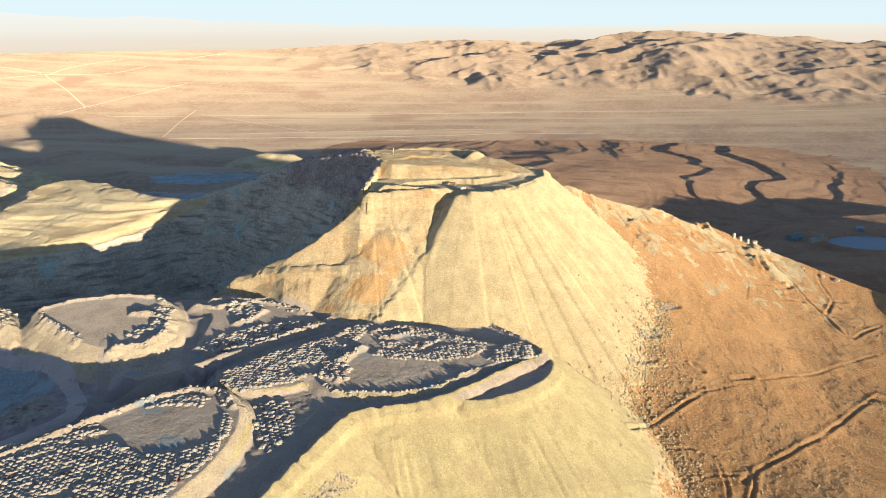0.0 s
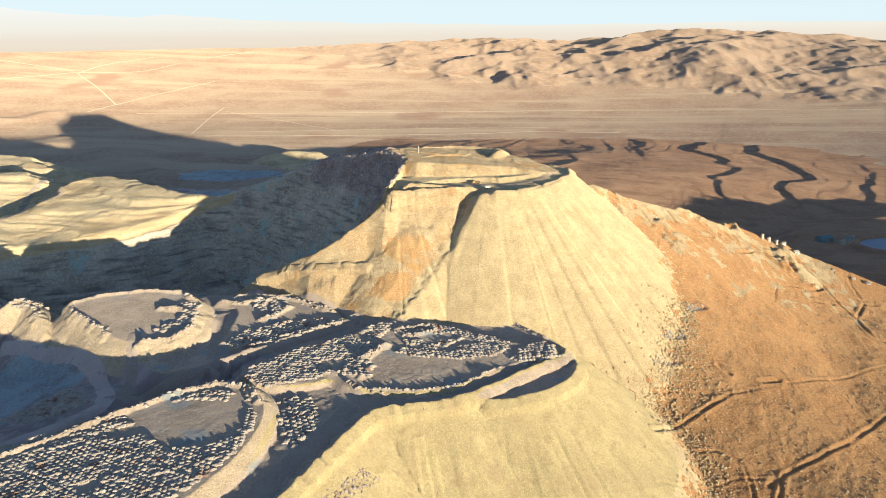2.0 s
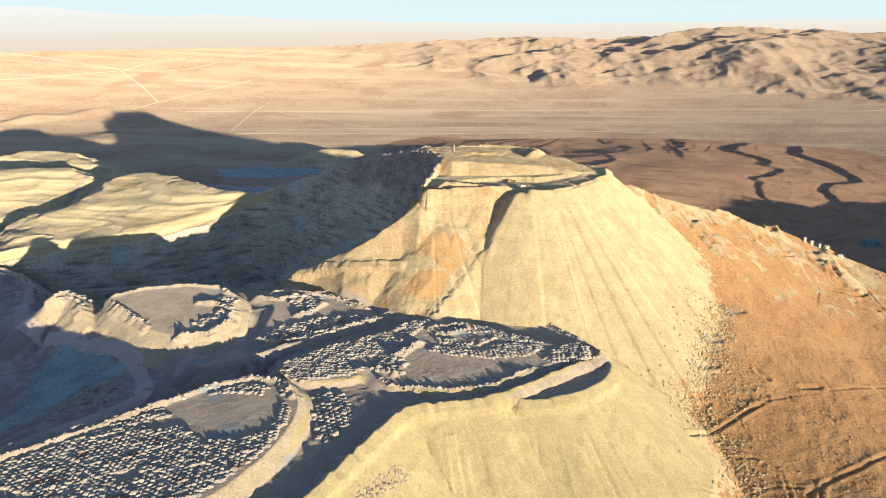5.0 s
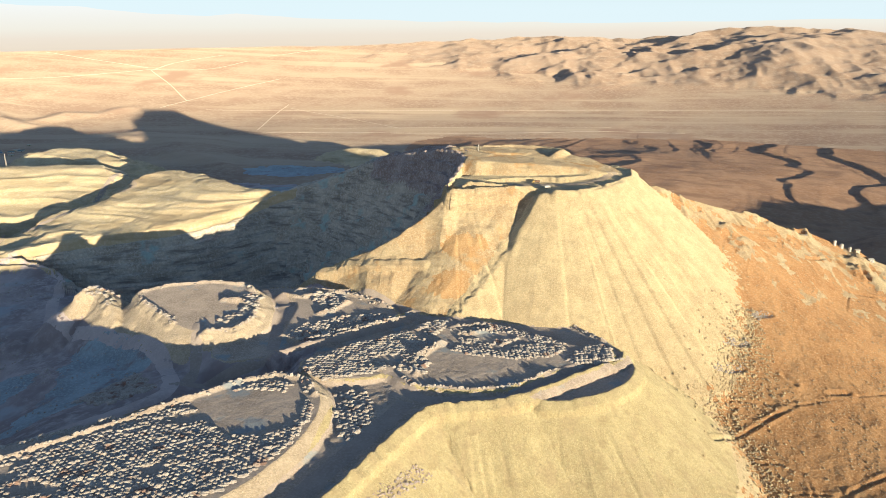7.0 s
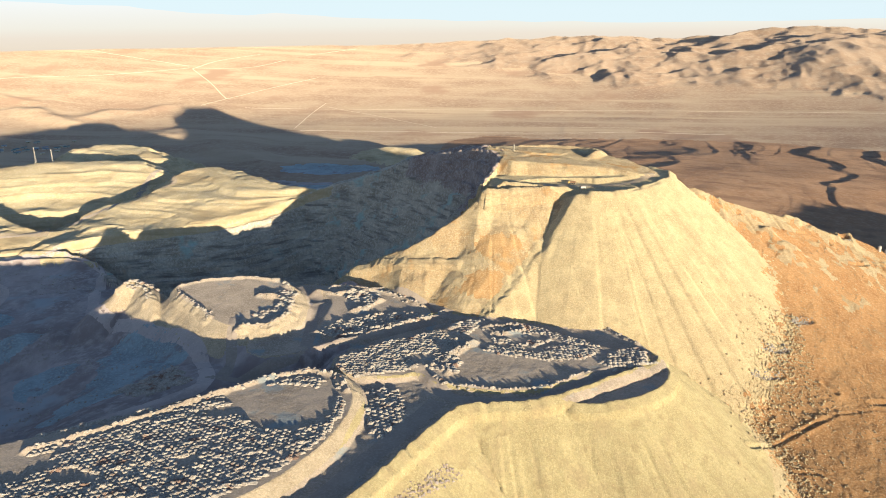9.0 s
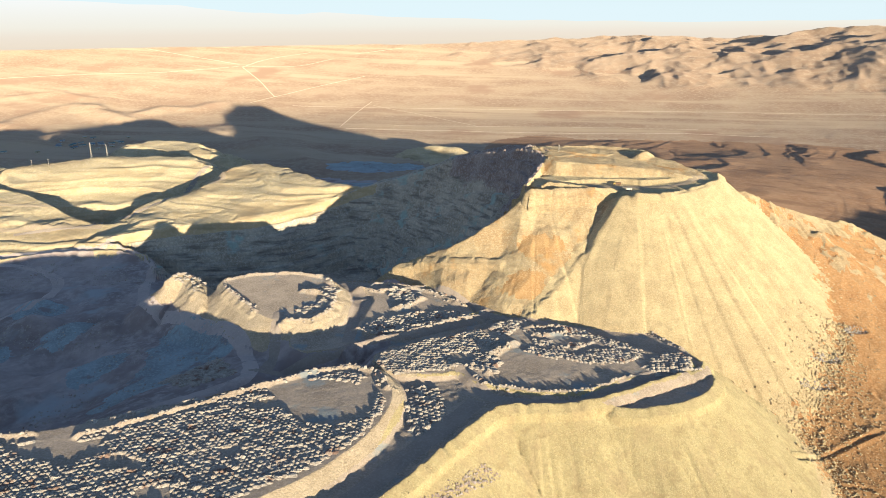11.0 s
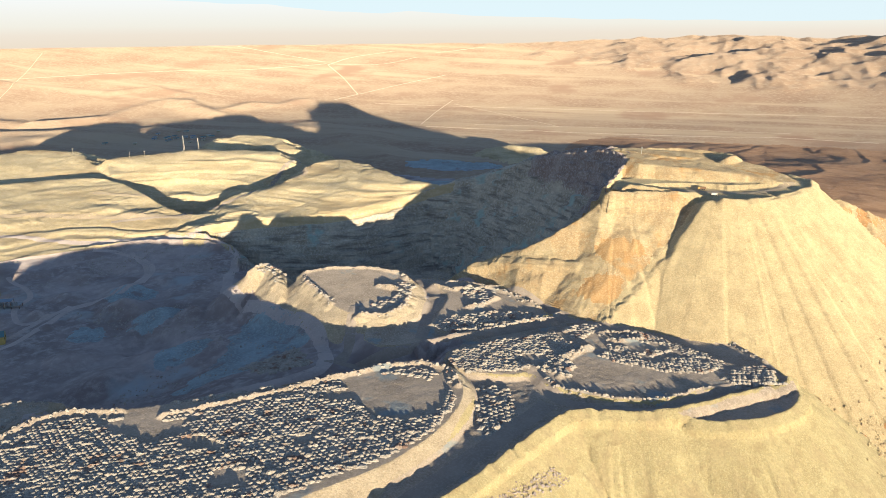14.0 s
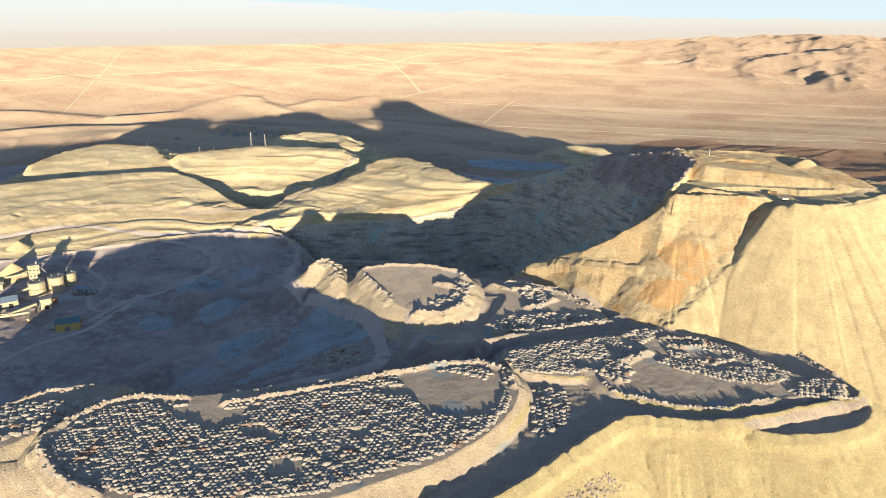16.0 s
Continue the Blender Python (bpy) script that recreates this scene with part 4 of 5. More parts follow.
BARE = [(-231, 416), (-212, 427), (-175, 433), (-151, 429), (-142, 405), (-147, 386), (-164, 376), (-184, 375), (-208, 391)]
singles, rest = [], []
for n, (pts, gap, turn) in enumerate(FIELDS):
    x, y = field(pts, gap, turn)
    if n == 0:
        free = ~in_polygon(x, y, BARE)
        x, y = x[free], y[free]
    z = height(x, y)
    size = np.exp(hrng.normal(0, 0.13, len(x)))
    rows = list(zip(x, y, z, turn + hrng.normal(0, 0.35, len(x)), gap * 0.60 * size, gap * 0.33 * size * (1 + 0.2 * hrng.normal(size=len(x))), hrng.integers(0, 8, len(x))))
    for q in rows:
        (singles if n == 0 and q[0] > -262 and q[1] < 345 and len(singles) < 300 else rest).append(q)
# clods heaped along the rims
for pts, tall, lump in BANKS:
    if lump >= 0.8 and max(p[2] for p in pts) < 15:
        for (x0, y0, _), (x1, y1, _) in zip(pts, pts[1:]):
            long = math.hypot(x1 - x0, y1 - y0)
            n = max(1, int(long / 2.6))
            t = (np.arange(n) + hrng.random(n)) / n
            across = hrng.normal(0, 1.8, n)
            x, y = x0 + (x1 - x0) * t - (y1 - y0) / long * across, y0 + (y1 - y0) * t + (x1 - x0) / long * across
            z = height(x, y)
            low = z < pts[0][2] + 3.2
            x, y, z = x[low], y[low], z[low]
            n = len(x)
            size = 1.0 + 1.0 * hrng.random(n) ** 2
            rest += list(zip(x, y, z - 0.1, hrng.random(n) * 6.28, size, size * (0.6 + 0.35 * hrng.random(n)), hrng.integers(0, 8, n)))
heap_meshes = []
for k, (v, f) in enumerate(HEAPS):
    me = bpy.data.meshes.new("ore_heap")
    me.from_pydata([tuple(p) for p in v], [], f)
    me.materials.append(M_HEAP)
    heap_meshes.append(me)
for x, y, z, a, w, h, k in singles:
    ob = tagged(new("ore_heap", heap_meshes[int(k)]), "pale brown cone of tipped ore on the pad", "ore heap", "ore heaps on the near pad")
    ob.matrix_basis = pose(x, y, z, 0, 0, math.degrees(a)) @ Matrix.Diagonal((w, w, h, 1))
joined("ore_heaps", HEAPS, rest, M_HEAP, "rows of pale brown tipped ore heaps", "ore heaps")

# ---------- loose rock ----------
def scatter(count, x0, x1, y0, y1, keep, lo, hi, seed):
    g = np.random.default_rng(seed)
    x, y = g.uniform(x0, x1, count), g.uniform(y0, y1, count)
    z, kind = relief(x, y)
    m = keep(x, y, z, kind, g)
    x, y, z = x[m], y[m], z[m]
    s = lo + (hi - lo) * g.random(len(x)) ** 3
    return list(zip(x, y, z + s * 0.1, g.random(len(x)) * 6.28, s, s * (0.55 + 0.45 * g.random(len(x))), g.integers(0, 6, len(x))))


def toe(x, y, z, kind, g):
    """Boulders rolled out at the foot of the tipped slopes."""
    tip = np.maximum(mound(x, y, BENCH, 0.77), np.maximum(mound(x, y, TERRACE, 0.72), mound(x, y, LOBE, 0.72)))
    away = natural(x, y) - tip
    return (x > 60) & (g.random(x.shape) < np.where(away > 0, 0.75 * np.exp(-away / 8), np.exp(away / 5) * 0.8)) & ((kind == 1) | (kind == 2) | (kind == 4))


boulders = scatter(45000, 60, 220, 380, 660, toe, 0.35, 1.6, 3)
stones = scatter(46000, 60, 520, 330, 840, lambda x, y, z, kind, g: (kind == 1) & (g.random(x.shape) < 0.25 + 0.5 * (fbm(x, y, 50, 3) > 0.1)), 0.25, 1.05, 5)
slope_stones = scatter(28000, -200, 130, 290, 720, lambda x, y, z, kind, g: ((kind == 2) | (kind == 3) | (kind == 4)) & (g.random(x.shape) < 0.25 + 0.5 * (fbm(x, y, 22, 3) > 0.05)), 0.18, 0.6, 7)
yard_stones = scatter(24000, -720, -250, 330, 780, lambda x, y, z, kind, g: ((kind == 7) & (fbm(x, y, 45, 3) > 0.30)) | ((kind == 12) & (g.random(x.shape) < 0.25)), 0.3, 1.3, 9)
dark_rubble = scatter(2600, -100, -40, 330, 400, lambda x, y, z, kind, g: (kind == 4) & (np.abs((x + 72) * 0.87 - (y - 363) * 0.5) < 3 + 3 * g.random(x.shape)) & (y < 386), 0.4, 1.3, 13)
boulders.sort(key=lambda q: -q[4])
rock_meshes = []
for v, f in ROCKS:
    me = bpy.data.meshes.new("boulder")
    me.from_pydata([tuple(p) for p in v], [], f)
    me.materials.append(M_ROCK)
    rock_meshes.append(me)
for x, y, z, a, w, h, k in boulders[:200]:
    ob = tagged(new("boulder", rock_meshes[int(k)]), "rough brown boulder at the foot of the dump", "boulder", "boulders at the dump's foot")
    ob.matrix_basis = pose(x, y, z, 0, 0, math.degrees(a)) @ Matrix.Diagonal((w, w, h, 1))
joined("boulders", PEBBLES, boulders[200:], M_DUMP, "pale boulders rolled out below the tipped slope", "boulders")
joined("stones", PEBBLES, stones, M_ROCK, "scattered brown stones on the hillside", "stones")
joined("stones", PEBBLES, slope_stones, M_DUMP, "pale stones on the tipped slopes", "stones")
joined("stones", PEBBLES, dark_rubble, M_CRAG, "dark brown rubble strewn down the pale slope", "stones")
joined("stones", PEBBLES, yard_stones, M_HEAP, "grey broken rock strewn over the mine yard", "stones")

# heaps of broken rock on the hillside
for n, (x0, y0, x1, y1) in enumerate(((212, 652, 232, 659), (179, 611, 201, 616), (163, 580, 191, 588))):
    g = np.random.default_rng(40 + n)
    t = g.random(90)
    x, y = x0 + (x1 - x0) * t + g.normal(0, 1.2, 90), y0 + (y1 - y0) * t + g.normal(0, 1.8, 90)
    size = 0.5 + 1.1 * g.random(90) ** 2
    joined("rock_heap", PEBBLES, list(zip(x, y, height(x, y) + 0.2 * size, g.random(90) * 6.28, size, 0.8 * size, g.integers(0, 6, 90))), M_HEAP, "low heap of broken grey rock on the hillside", "rock heap")

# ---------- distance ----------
# glowing backdrop: haze painted as tones that pale with height
m, n, l, b = material("glowing_haze_backdrop")
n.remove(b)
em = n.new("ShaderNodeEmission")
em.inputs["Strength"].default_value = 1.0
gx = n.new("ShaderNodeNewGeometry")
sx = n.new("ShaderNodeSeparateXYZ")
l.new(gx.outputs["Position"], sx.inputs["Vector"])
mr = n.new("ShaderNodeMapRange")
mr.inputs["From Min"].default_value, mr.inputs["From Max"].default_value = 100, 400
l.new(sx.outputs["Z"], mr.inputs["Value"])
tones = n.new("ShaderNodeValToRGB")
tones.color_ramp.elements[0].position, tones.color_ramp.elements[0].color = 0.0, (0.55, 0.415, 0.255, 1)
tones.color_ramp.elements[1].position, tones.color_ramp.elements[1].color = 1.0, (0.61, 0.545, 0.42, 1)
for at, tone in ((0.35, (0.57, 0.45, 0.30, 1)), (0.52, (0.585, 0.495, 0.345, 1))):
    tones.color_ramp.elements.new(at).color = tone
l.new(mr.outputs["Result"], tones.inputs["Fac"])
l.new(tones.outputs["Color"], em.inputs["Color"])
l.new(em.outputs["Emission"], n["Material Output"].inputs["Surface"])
M_HAZE_GLOW = m
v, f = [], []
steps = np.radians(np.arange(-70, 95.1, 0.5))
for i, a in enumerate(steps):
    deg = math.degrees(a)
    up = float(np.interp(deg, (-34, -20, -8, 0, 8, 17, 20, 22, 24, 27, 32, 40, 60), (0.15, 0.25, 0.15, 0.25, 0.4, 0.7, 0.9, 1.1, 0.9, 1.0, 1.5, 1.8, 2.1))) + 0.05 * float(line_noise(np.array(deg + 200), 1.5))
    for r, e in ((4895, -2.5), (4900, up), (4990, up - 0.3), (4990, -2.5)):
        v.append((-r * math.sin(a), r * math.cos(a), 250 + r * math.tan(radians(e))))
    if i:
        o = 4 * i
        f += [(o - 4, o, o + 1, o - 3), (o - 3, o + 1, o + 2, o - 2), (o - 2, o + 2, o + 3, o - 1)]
tagged(mesh_object("backdrop", v, f, M_HAZE_GLOW, smooth_faces=True), "pale glowing backdrop of a hazy mountain range on the horizon", "backdrop", kind="structure")



# ---------- processing plant in the yard ----------
P_CONC = paint("dusty_concrete", (0.50, 0.44, 0.34), 0.9, 0, 0.5, 2.0)
P_CREAM = paint("cream_sheet_metal", (0.58, 0.48, 0.29), 0.6, 0.0, 0.5, 3.0)
P_YELLOW = paint("yellow_sheet_metal", (0.62, 0.44, 0.13), 0.55, 0.0, 0.35, 2.0)
P_TEAL = paint("teal_roof_sheet", (0.16, 0.27, 0.27), 0.6, 0.0, 0.5, 2.0)
P_WHITE = paint("white_paint", (0.60, 0.54, 0.43), 0.5, 0.0, 0.4, 1.0)
P_STEEL = paint("grey_steel", (0.34, 0.33, 0.31), 0.5, 0.6, 0.45, 1.0)
P_RUST = paint("rusty_steel", (0.28, 0.16, 0.09), 0.8, 0.3, 0.5, 0.8)
P_BLUE = paint("blue_grey_roof_sheet", (0.22, 0.30, 0.38), 0.5, 0.1, 0.4, 2.0)
P_DARK = paint("dark_opening", (0.03, 0.03, 0.03), 0.9, 0, 0.2, 1.0)
P_TYRE = paint("black_rubber", (0.025, 0.025, 0.025), 0.9, 0, 0.4, 0.5)


def tank(x, y, r, h, turn, label, mat, z=None):
    t = base("process_tank", x, y, turn, label, "tank", "process tanks at the plant", z)
    part("shell", drum(bmesh.new(), 0, 0, -1, r, h + 1, None, 32), mat, t)
    part("lid", drum(bmesh.new(), 0, 0, h, r * 0.96, 0.5, r * 0.9, 32), P_CONC, t, "grey dusty lid")
    bm = bmesh.new()
    for i in range(24):
        a, b = 2 * math.pi * i / 24, 2 * math.pi * (i + 1) / 24
        for up in (0.9, 1.6):
            bar(bm, (r * math.cos(a), r * math.sin(a), h + up), (r * math.cos(b), r * math.sin(b), h + up), 0.09, 5)
        bar(bm, (r * math.cos(a), r * math.sin(a), h - 0.3), (r * math.cos(a), r * math.sin(a), h + 1.6), 0.09, 5)
    part("railing", bm, P_STEEL, t)
    for k in range(3):
        ring = bmesh.new()
        drum(ring, 0, 0, h * (0.2 + 0.3 * k), r * 1.015, 0.5, None, 32)
        part("hoop", ring, P_RUST if k == 1 else mat, t)
    part("walkway", box(bmesh.new(), 0, 0, h + 0.9, 2 * r, 1.6, 0.3), P_STEEL, t, "steel walkway over the lid")
    for px in (-0.4, 0.45):
        motor = part("agitator_motor", drum(bmesh.new(), px * r, 0.5, h + 1.2, 0.7, 1.8, 0.5, 12), P_STEEL, t)
        tagged(motor, "grey agitator motor")
    bm = bmesh.new()
    for s in (-0.4, 0.4):
        bar(bm, (r + 0.3, s, 0), (r + 0.3, s, h + 1.2), 0.08)
    for k in range(int(h)):
        bar(bm, (r + 0.3, -0.4, k + 0.5), (r + 0.3, 0.4, k + 0.5), 0.05)
    part("ladder", bm, P_STEEL, t)
    return t


def hall(name, x, y, turn, sx, sy, h, rise, wall_mat, roof_mat, label, category, group="", doors=1, windows=3):
    t = base(name, x, y, turn, label, category, group)
    wall = part("wall", gable_wall(bmesh.new(), sx, sy, h, rise), wall_mat, t)
    part("roof", gable(bmesh.new(), sx, sy, h + 0.03, rise, 0.5), roof_mat, t)
    part("footing", box(bmesh.new(), 0, 0, -1.5, sx + 0.4, sy + 0.4, 1.7), P_CONC, t)
    for k in range(doors):
        d = part("door", box(bmesh.new(), (k - (doors - 1) / 2) * sx / (doors + 0.5), -sy / 2 - 0.04, 0.2, min(4.0, sx * 0.25), 0.16, min(4.2, h * 0.75), 0.03), P_DARK if k % 2 else P_STEEL, t)
        part("door_frame", box(bmesh.new(), (k - (doors - 1) / 2) * sx / (doors + 0.5), -sy / 2 - 0.02, 0.2, min(4.0, sx * 0.25) + 0.5, 0.12, min(4.2, h * 0.75) + 0.25), P_STEEL, d)
    for k in range(windows):
        w = part("window", box(bmesh.new(), sx / 2 + 0.03, (k - (windows - 1) / 2) * sy / (windows + 0.5), h * 0.45, 0.1, sy / (windows * 2.2), h * 0.25), P_DARK, t)
    return t


# sheds, tanks and towers
hall("storage_shed", -621, 452, 46, 22, 16, 8, 3.0, P_YELLOW, P_TEAL, "yellow sheet-metal shed with a teal gable roof", "shed", doors=1, windows=2)
hall("workshop", -736, 466, 60, 24, 15, 7, 4.0, P_CREAM, P_BLUE, "cream plant workshop with a blue-grey gable roof", "workshop", doors=2)
hall("workshop", -728, 440, 60, 14, 11, 6, 2.5, P_WHITE, P_CONC, "small white plant hut with a dusty gable roof", "hut", doors=1)
hall("workshop", -792, 496, 35, 16, 10, 6, 2.0, P_CREAM, P_CONC, "low cream plant hut with a dusty roof", "hut", doors=1)
tank(-738, 507, 9.0, 15, 20, "cream steel process tank with an open railed top", P_CREAM)
tank(-728, 524, 8.5, 17, 70, "cream steel process tank with an open railed top", P_CREAM)
tank(-734, 545, 8.5, 14, 40, "squat cream process tank with a railed lid", P_CREAM)

tower = base("screening_tower", -771, 531, 40, "tall cream plant tower with railed steel decks", "tower")
part("body", box(bmesh.new(), 0, 0, -1, 12, 10, 23, 0.25), P_CREAM, tower)
for k in range(3):
    deck = part("deck", box(bmesh.new(), 0, 0, 6 + 7 * k, 14.5, 12.5, 0.35), P_STEEL, tower)
    bm = bmesh.new()
    for sx_, sy_ in ((-7.2, -6.2), (7.2, -6.2), (7.2, 6.2), (-7.2, 6.2), (0, -6.2), (0, 6.2)):
        bar(bm, (sx_, sy_, 6 + 7 * k), (sx_, sy_, 7.3 + 7 * k), 0.08)
    for a_, b_ in (((-7.2, -6.2), (7.2, -6.2)), ((7.2, -6.2), (7.2, 6.2)), ((7.2, 6.2), (-7.2, 6.2)), ((-7.2, 6.2), (-7.2, -6.2))):
        bar(bm, (*a_, 7.3 + 7 * k), (*b_, 7.3 + 7 * k), 0.08)
    part("railing", bm, P_STEEL, deck)
part("roof", box(bmesh.new(), 0, 0, 22.02, 13, 11, 0.8), P_CONC, tower, "flat dusty roof")
part("duct", bar(bmesh.new(), (7, 0, 18), (14, 2, 6), 0.9, 12), P_STEEL, tower, "slanting grey duct")
part("vent_hood", drum(bmesh.new(), 2, 1, 22.8, 1.6, 3.0, 1.0, 16), P_STEEL, tower)
for k in range(6):
    part("window", box(bmesh.new(), -4 + 4 * (k % 3), -5.03, 9 + 7 * (k // 3), 1.8, 0.12, 1.6), P_DARK, tower)

crusher = base("crusher_house", -692, 482, 55, "blocky cream crusher house with a hopper", "crusher house")
part("body", box(bmesh.new(), 0, 0, -1, 11, 9, 12, 0.2), P_CREAM, crusher)
part("roof", box(bmesh.new(), 0, 0, 11.02, 12, 10, 0.5), P_CONC, crusher)
part("hopper", drum(bmesh.new(), 8.5, 0, 4, 1.5, 6, 4.5, 4), P_RUST, crusher, "rusty square hopper")
part("door", box(bmesh.new(), 0, -4.55, 0, 4, 0.2, 4.5), P_DARK, crusher)
part("chute", bar(bmesh.new(), (-5, -4, 8), (-9, -8, 1), 0.8, 8), P_STEEL, crusher)

deck = base("pump_deck", -690, 530, 30, "open steel pump deck with a blue-grey canopy", "pump deck")
part("floor", box(bmesh.new(), 0, 0, 3, 24, 12, 0.4), P_STEEL, deck)
part("canopy", box(bmesh.new(), -4, 0, 8, 15, 10, 0.35), P_BLUE, deck, "flat blue-grey canopy")
for px in (-11, -4, 3, 11):
    for py in (-5, 5):
        part("leg", box(bmesh.new(), px, py, -1, 0.5, 0.5, 9 if px < 4 else 4), P_RUST, deck)
for k in range(4):
    part("pump", drum(bmesh.new(), -8 + 5 * k, 0, 3.4, 1.1, 2.2, 0.8, 12), P_STEEL, deck)


def conveyor(points, wide=2.6):
    t = base("conveyor", points[0][0], points[0][1], 0, "dusty enclosed conveyor on steel trestles", "conveyor", "conveyors of the plant", z=0)
    x0, y0 = points[0][0], points[0][1]
    for (ax, ay, az_), (bx, by, bz) in zip(points, points[1:]):
        a, b = Vector((ax - x0, ay - y0, az_)), Vector((bx - x0, by - y0, bz))
        bm = bmesh.new()
        way = (b - a).to_track_quat("X", "Z").to_matrix().to_4x4()
        bmesh.ops.create_cube(bm, size=1, matrix=Matrix.Translation((a + b) / 2) @ way @ Matrix.Diagonal(((b - a).length, wide, 2.2, 1)))
        part("gallery", bm, P_CREAM, t)
        n = max(1, int((b - a).length / 14))
        for k in range(n + 1):
            p = a.lerp(b, k / n)
            g = height(p.x + x0, p.y + y0)[0] - 0.5
            if p.z - 1.1 > g + 0.5:
                bm = bmesh.new()
                for s in (-1, 1):
                    bar(bm, (p.x + s * 1.6, p.y, g), (p.x + s * 0.8, p.y, p.z - 1.0), 0.2)
                bar(bm, (p.x - 1.3, p.y, (g + p.z) / 2), (p.x + 1.3, p.y, (g + p.z) / 2), 0.15)
                part("trestle", bm, P_RUST, t)
    return t


conveyor([(-696, 474, -34), (-706, 448, -38), (-760, 405, -39)])
conveyor([(-712, 440, -39), (-690, 462, -38), (-676, 448, -39.5)])
conveyor([(-745, 474, -34), (-738, 500, -30)], 1.6)
conveyor([(-800, 512, -32), (-775, 524, -26)], 1.8)


def lorry(x, y, turn, label, body_mat, cab_mat, long=7.0, group=""):
    t = base("lorry", x, y, turn, label, "lorry", group)
    part("body", box(bmesh.new(), -0.9, 0, 1.0, long * 0.68, 2.4, 2.0, 0.08), body_mat, t)
    cab = part("cab", box(bmesh.new(), long * 0.36, 0, 0.8, long * 0.25, 2.3, 2.0, 0.15), cab_mat, t)
    part("windscreen", box(bmesh.new(), long * 0.485, 0, 1.75, 0.06, 1.9, 0.8), P_DARK, cab)
    part("chassis", box(bmesh.new(), 0, 0, 0.65, long * 0.95, 1.2, 0.3), P_STEEL, t)
    for px in (-long * 0.32, -long * 0.12, long * 0.34):
        for s in (-1, 1):
            bm = bmesh.new()
            bmesh.ops.create_cone(bm, cap_ends=True, segments=16, radius1=0.52, radius2=0.52, depth=0.4, matrix=Matrix.Translation((px, s * 1.05, 0.52)) @ Matrix.Rotation(math.pi / 2, 4, "X"))
            wheel = part("wheel", bm, P_TYRE, t)
    return t


lorry(-637, 447, 130, "white box lorry parked beside the yellow shed", P_WHITE, P_WHITE, 6.5)
lorry(10, 746, 175, "brown tipper lorry standing on the upper bench", P_RUST, P_YELLOW, 8.0)
lorry(21, 722, 20, "white lorry parked at the tipping edge", P_WHITE, P_WHITE, 6.0)

# fine-ore stockpile and other cones
for x, y, w, h, label in ((-812, 532, 24, 17, "large pale yellow cone of fine ore"), (-880, 590, 16, 10, "small pale yellow cone of fine ore"), (-606, 500, 9, 4, "low bluish-grey gravel cone in the yard")):
    n = 40
    vv, ff = [(0, 0, h)], []
    for k in range(1, 9):
        for i in range(n):
            a = 2 * math.pi * i / n
            rr = w * k / 8 * (1 + 0.05 * float(line_noise(np.array(i * 3.1 + x), 4.0)))
            vv.append((rr * math.cos(a), rr * math.sin(a), h * (1 - k / 8) ** 1.05 - (1.5 if k == 8 else 0)))
    ff = [(0, 1 + i, 1 + (i + 1) % n) for i in range(n)]
    for k in range(7):
        ff += [(1 + k * n + i, 1 + (k + 1) * n + i, 1 + (k + 1) * n + (i + 1) % n, 1 + k * n + (i + 1) % n) for i in range(n)]
    ob = mesh_object("ore_stockpile", vv, ff, M_DUMP if h > 5 else M_YARD, smooth_faces=True)
    ob.matrix_basis = pose(x, y, height(x, y)[0])
    tagged(ob, label, "stockpile")


# ---------- masts ----------
def mast(x, y, tall, wide, label, group=""):
    t = base("lattice_mast", x, y, 20, label, "mast", group)
    legs = [(wide * math.cos(a), wide * math.sin(a)) for a in (0.3, 2.4, 4.5)]
    for px, py in legs:
        part("leg", bar(bmesh.new(), (px, py, -1), (px * 0.4, py * 0.4, tall), 0.2), P_WHITE, t)
    bm = bmesh.new()
    n = int(tall / 3)
    for k in range(n):
        for i in range(3):
            s0, s1 = 1 - 0.6 * k / n, 1 - 0.6 * (k + 1) / n
            a, b = legs[i], legs[(i + 1) % 3]
            bar(bm, (a[0] * s0, a[1] * s0, tall * k / n), (b[0] * s1, b[1] * s1, tall * (k + 1) / n), 0.14, 4)
    part("bracing", bm, P_WHITE, t)
    part("antenna", drum(bmesh.new(), 0, 0, tall * 0.88, 0.6, 1.6, 0.6, 12), P_WHITE, t)
    part("footing", box(bmesh.new(), 0, 0, -1, wide * 3, wide * 3, 1.2), P_CONC, t)


mast(-948, 1155, 28, 1.4, "tall pale lattice mast on the sand terrace", "masts on the terrace")
mast(-930, 1176, 25, 1.2, "pale lattice mast on the sand terrace", "masts on the terrace")
mast(-57, 835, 7, 0.3, "short lattice mast on the summit", "")
for x, y in ((-1011, 1077), (-986, 1089), (-1174, 1100)):
    t = base("power_pole", x, y, 40, "thin pale wooden power pole with a crossarm", "power pole", "power poles along the terrace")
    part("pole", drum(bmesh.new(), 0, 0, -1, 0.3, 13, 0.2, 10), P_CONC, t)
    part("crossarm", box(bmesh.new(), 0, 0, 11, 3.4, 0.3, 0.3), P_CONC, t)

# ---------- tanks and huts on the ridge, works and pond in the valley beyond ----------
for x, y, r, h in ((354, 838, 1.8, 5), (362, 838, 2.2, 4.0), (370, 834, 1.6, 5.0)):
    t = base("water_tank", x, y, 0, "upright white water tank on the ridge", "water tank", "water tanks on the ridge")
    part("shell", drum(bmesh.new(), 0, 0, -1, r, h + 1, None, 20), P_WHITE, t)
    part("lid", drum(bmesh.new(), 0, 0, h, r, 0.8, 0.3, 20), P_WHITE, t)
hall("ridge_hut", 391, 828, 25, 7, 5, 3, 1.2, P_WHITE, P_WHITE, "small white hut on the ridge track", "hut", "huts on the ridge", 1, 1)
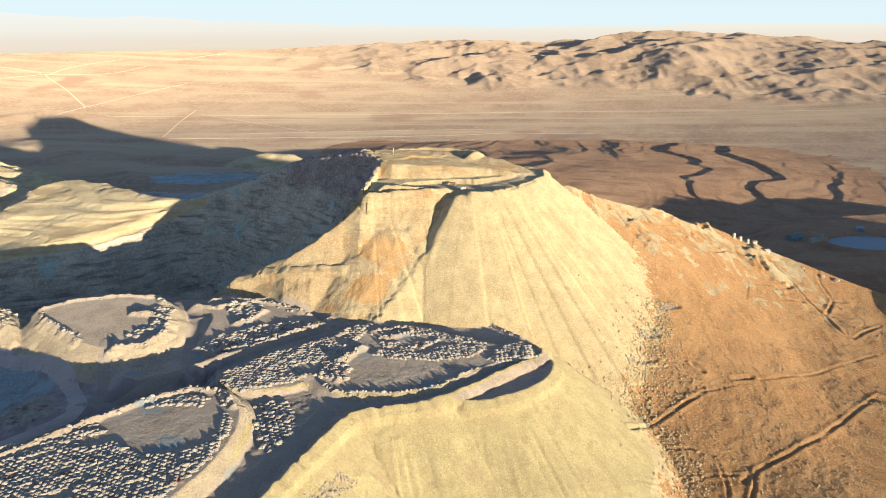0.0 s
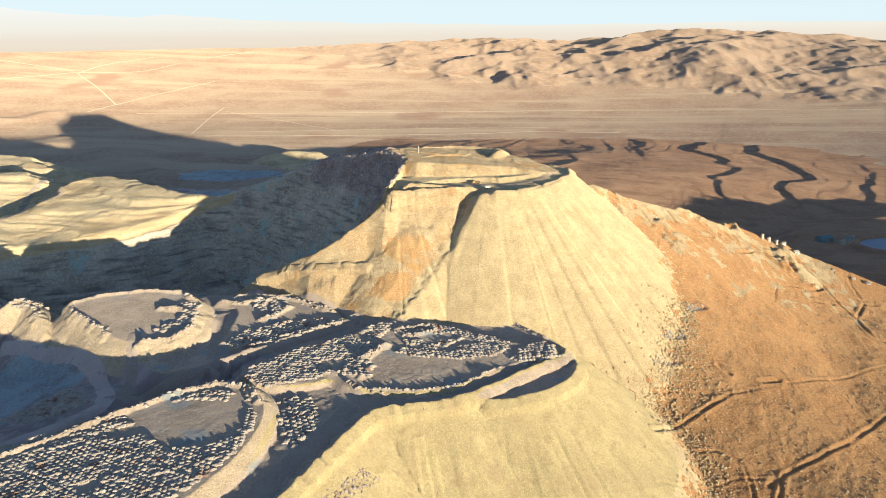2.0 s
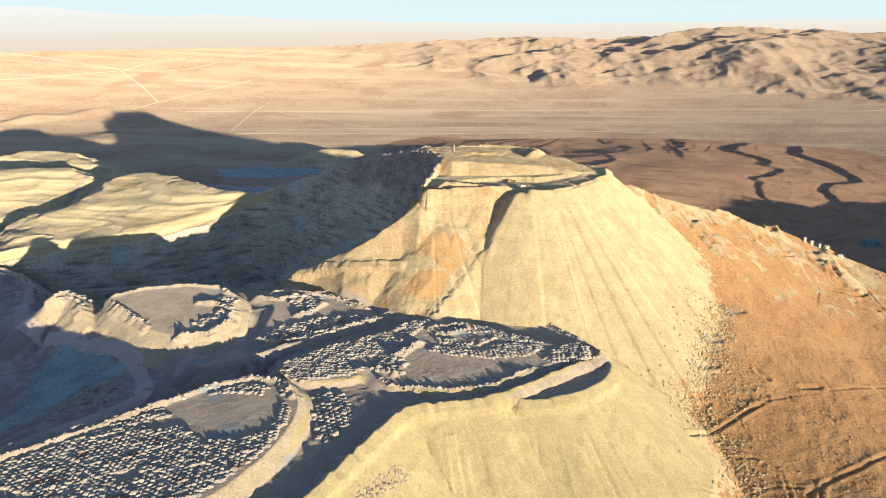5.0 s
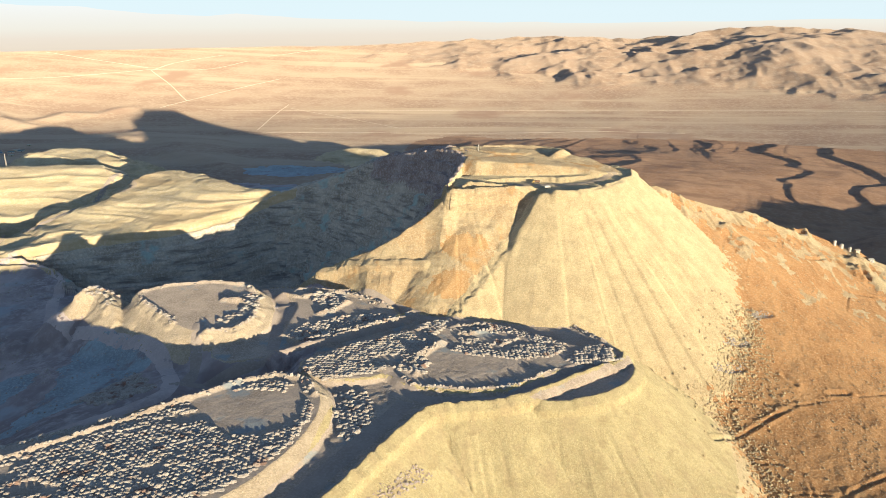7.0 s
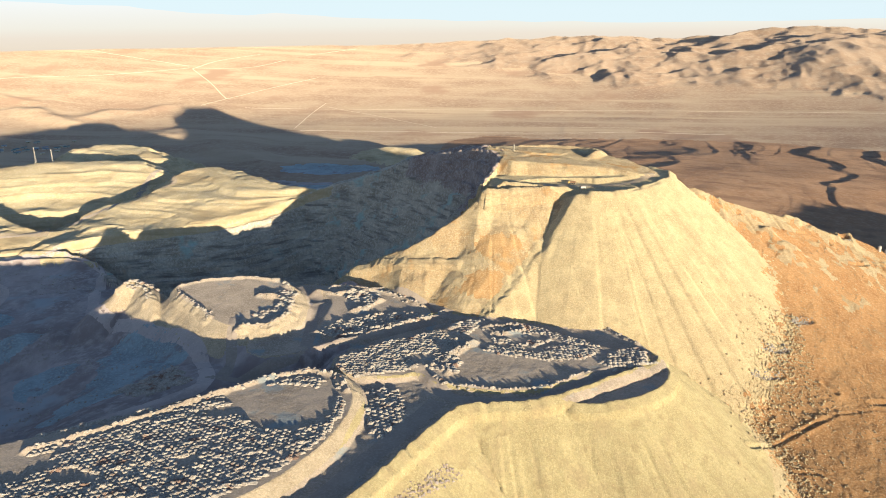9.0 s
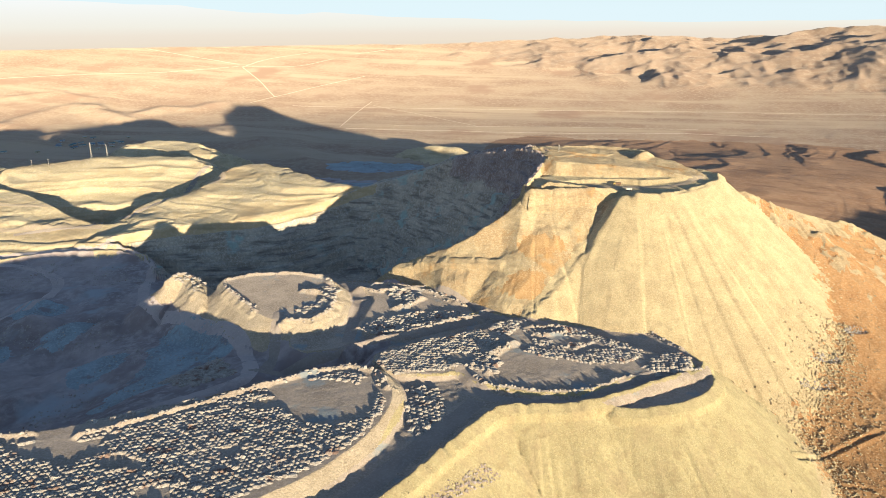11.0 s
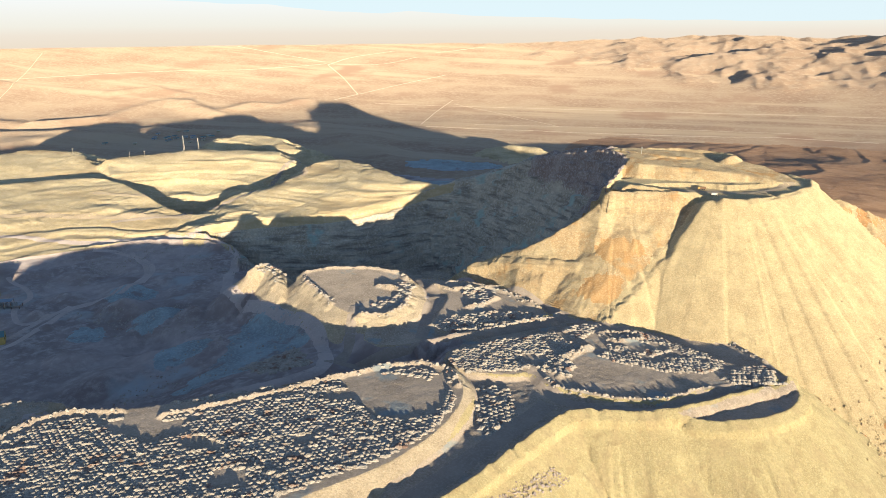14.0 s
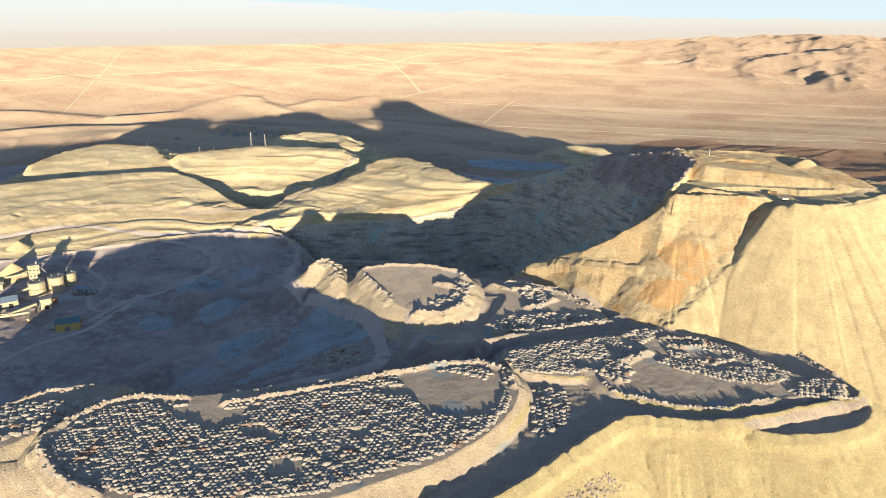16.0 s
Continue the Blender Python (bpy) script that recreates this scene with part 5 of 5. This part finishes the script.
hall("ridge_hut", 377, 832, 15, 5, 4, 2.6, 0.9, P_CREAM, P_CONC, "small cream hut on the ridge track", "hut", "huts on the ridge", 1, 1)
for x, y, s in ((462, 795, 4.0), (448, 800, 2.6), (305, 832, 3.0), (318, 832, 2.5), (430, 812, 2.2)):
    v_, f_ = ROCKS[int(x) % 8]
    ob = mesh_object("pale_boulder", v_, f_, M_HEAP)
    ob.matrix_basis = pose(x, y, height(x, y)[0] + s * 0.2) @ Matrix.Diagonal((s * 1.3, s, s, 1))
    tagged(ob, "large pale boulder on the ridge crest", "boulder", "pale boulders on the ridge")

works = base("concrete_works", 530, 975, 25, "grey-green concrete works building in the valley shade", "works building")
part("body", box(bmesh.new(), 0, 0, -2, 9, 8, 9, 0.2), P_CONC, works)
part("wing", box(bmesh.new(), -9, 1, -2, 9, 7, 6, 0.2), P_CONC, works)
part("roof", box(bmesh.new(), 0, 0, 7.02, 9.8, 8.8, 0.5), P_TEAL, works, "flat greenish roof")
part("silo", drum(bmesh.new(), 7.5, -1, -2, 2.4, 11, None, 20), P_CONC, works)
for k in range(4):
    part("window", box(bmesh.new(), -3 + 2 * k, -4.04, 2.5 + 1.6 * (k % 2), 1.0, 0.12, 1.2), P_DARK, works)
hall("valley_shed", 505, 990, 20, 20, 12, 6, 2.5, P_TEAL, P_TEAL, "low greenish shed in the valley shade", "shed", "", 1, 2)
hall("valley_shed", 625, 1035, 60, 16, 9, 4.5, 1.6, P_BLUE, P_BLUE, "blue-roofed shed at the mesa's foot", "shed", "", 1, 2)

# ---------- settlement in the shade beyond the terraces ----------
vr = np.random.default_rng(21)
for k in range(26):
    x, y = -1560 + vr.normal(0, 60) + 4 * k, 1720 + vr.normal(0, 50) + 8 * k
    mats_ = ((P_WHITE, P_TEAL), (P_CREAM, P_WHITE), (P_WHITE, P_BLUE))[k % 3]
    words = ("white camp hut with a teal roof", "cream camp hut with a white roof", "white camp hut with a blue-grey roof")[k % 3]
    t = base("camp_hut", x, y, 55 + vr.normal(0, 4), words, "hut", "huts of the mine camp")
    lx = 10 + 8 * vr.random()
    part("wall", gable_wall(bmesh.new(), lx, 7, 3.5, 1.4), mats_[0], t)
    part("roof", gable(bmesh.new(), lx, 7, 3.53, 1.4, 0.5), mats_[1], t)
    part("door", box(bmesh.new(), 0, -3.53, 0, 1.4, 0.1, 2.2), P_DARK, t)

# ---------- settling pond in the valley ----------
m, n, l, b = material("pale_tailings_water", 0.6)
b.inputs["Base Color"].default_value = (0.36, 0.42, 0.46, 1)
tx = n.new("ShaderNodeTexNoise")
tx.inputs["Scale"].default_value, tx.inputs["Detail"].default_value = 0.04, 6
gm = n.new("ShaderNodeNewGeometry")
l.new(gm.outputs["Position"], tx.inputs["Vector"])
mx = n.new("ShaderNodeMix")
mx.data_type = "RGBA"
l.new(tx.outputs["Fac"], mx.inputs["Factor"])
mx.inputs["A"].default_value, mx.inputs["B"].default_value = (0.30, 0.33, 0.35, 1), (0.44, 0.46, 0.47, 1)
l.new(mx.outputs["Result"], b.inputs["Base Color"])
ring_ = [(604 + 1.5 * 38.5 * math.cos(a), 968 + 38.5 * math.sin(a), POND_Z) for a in np.linspace(0, 2 * math.pi, 48, endpoint=False)]
tagged(mesh_object("settling_pond", ring_, [tuple(range(48))], m), "pale blue-grey settling pond in the valley", "pond", kind="structure")
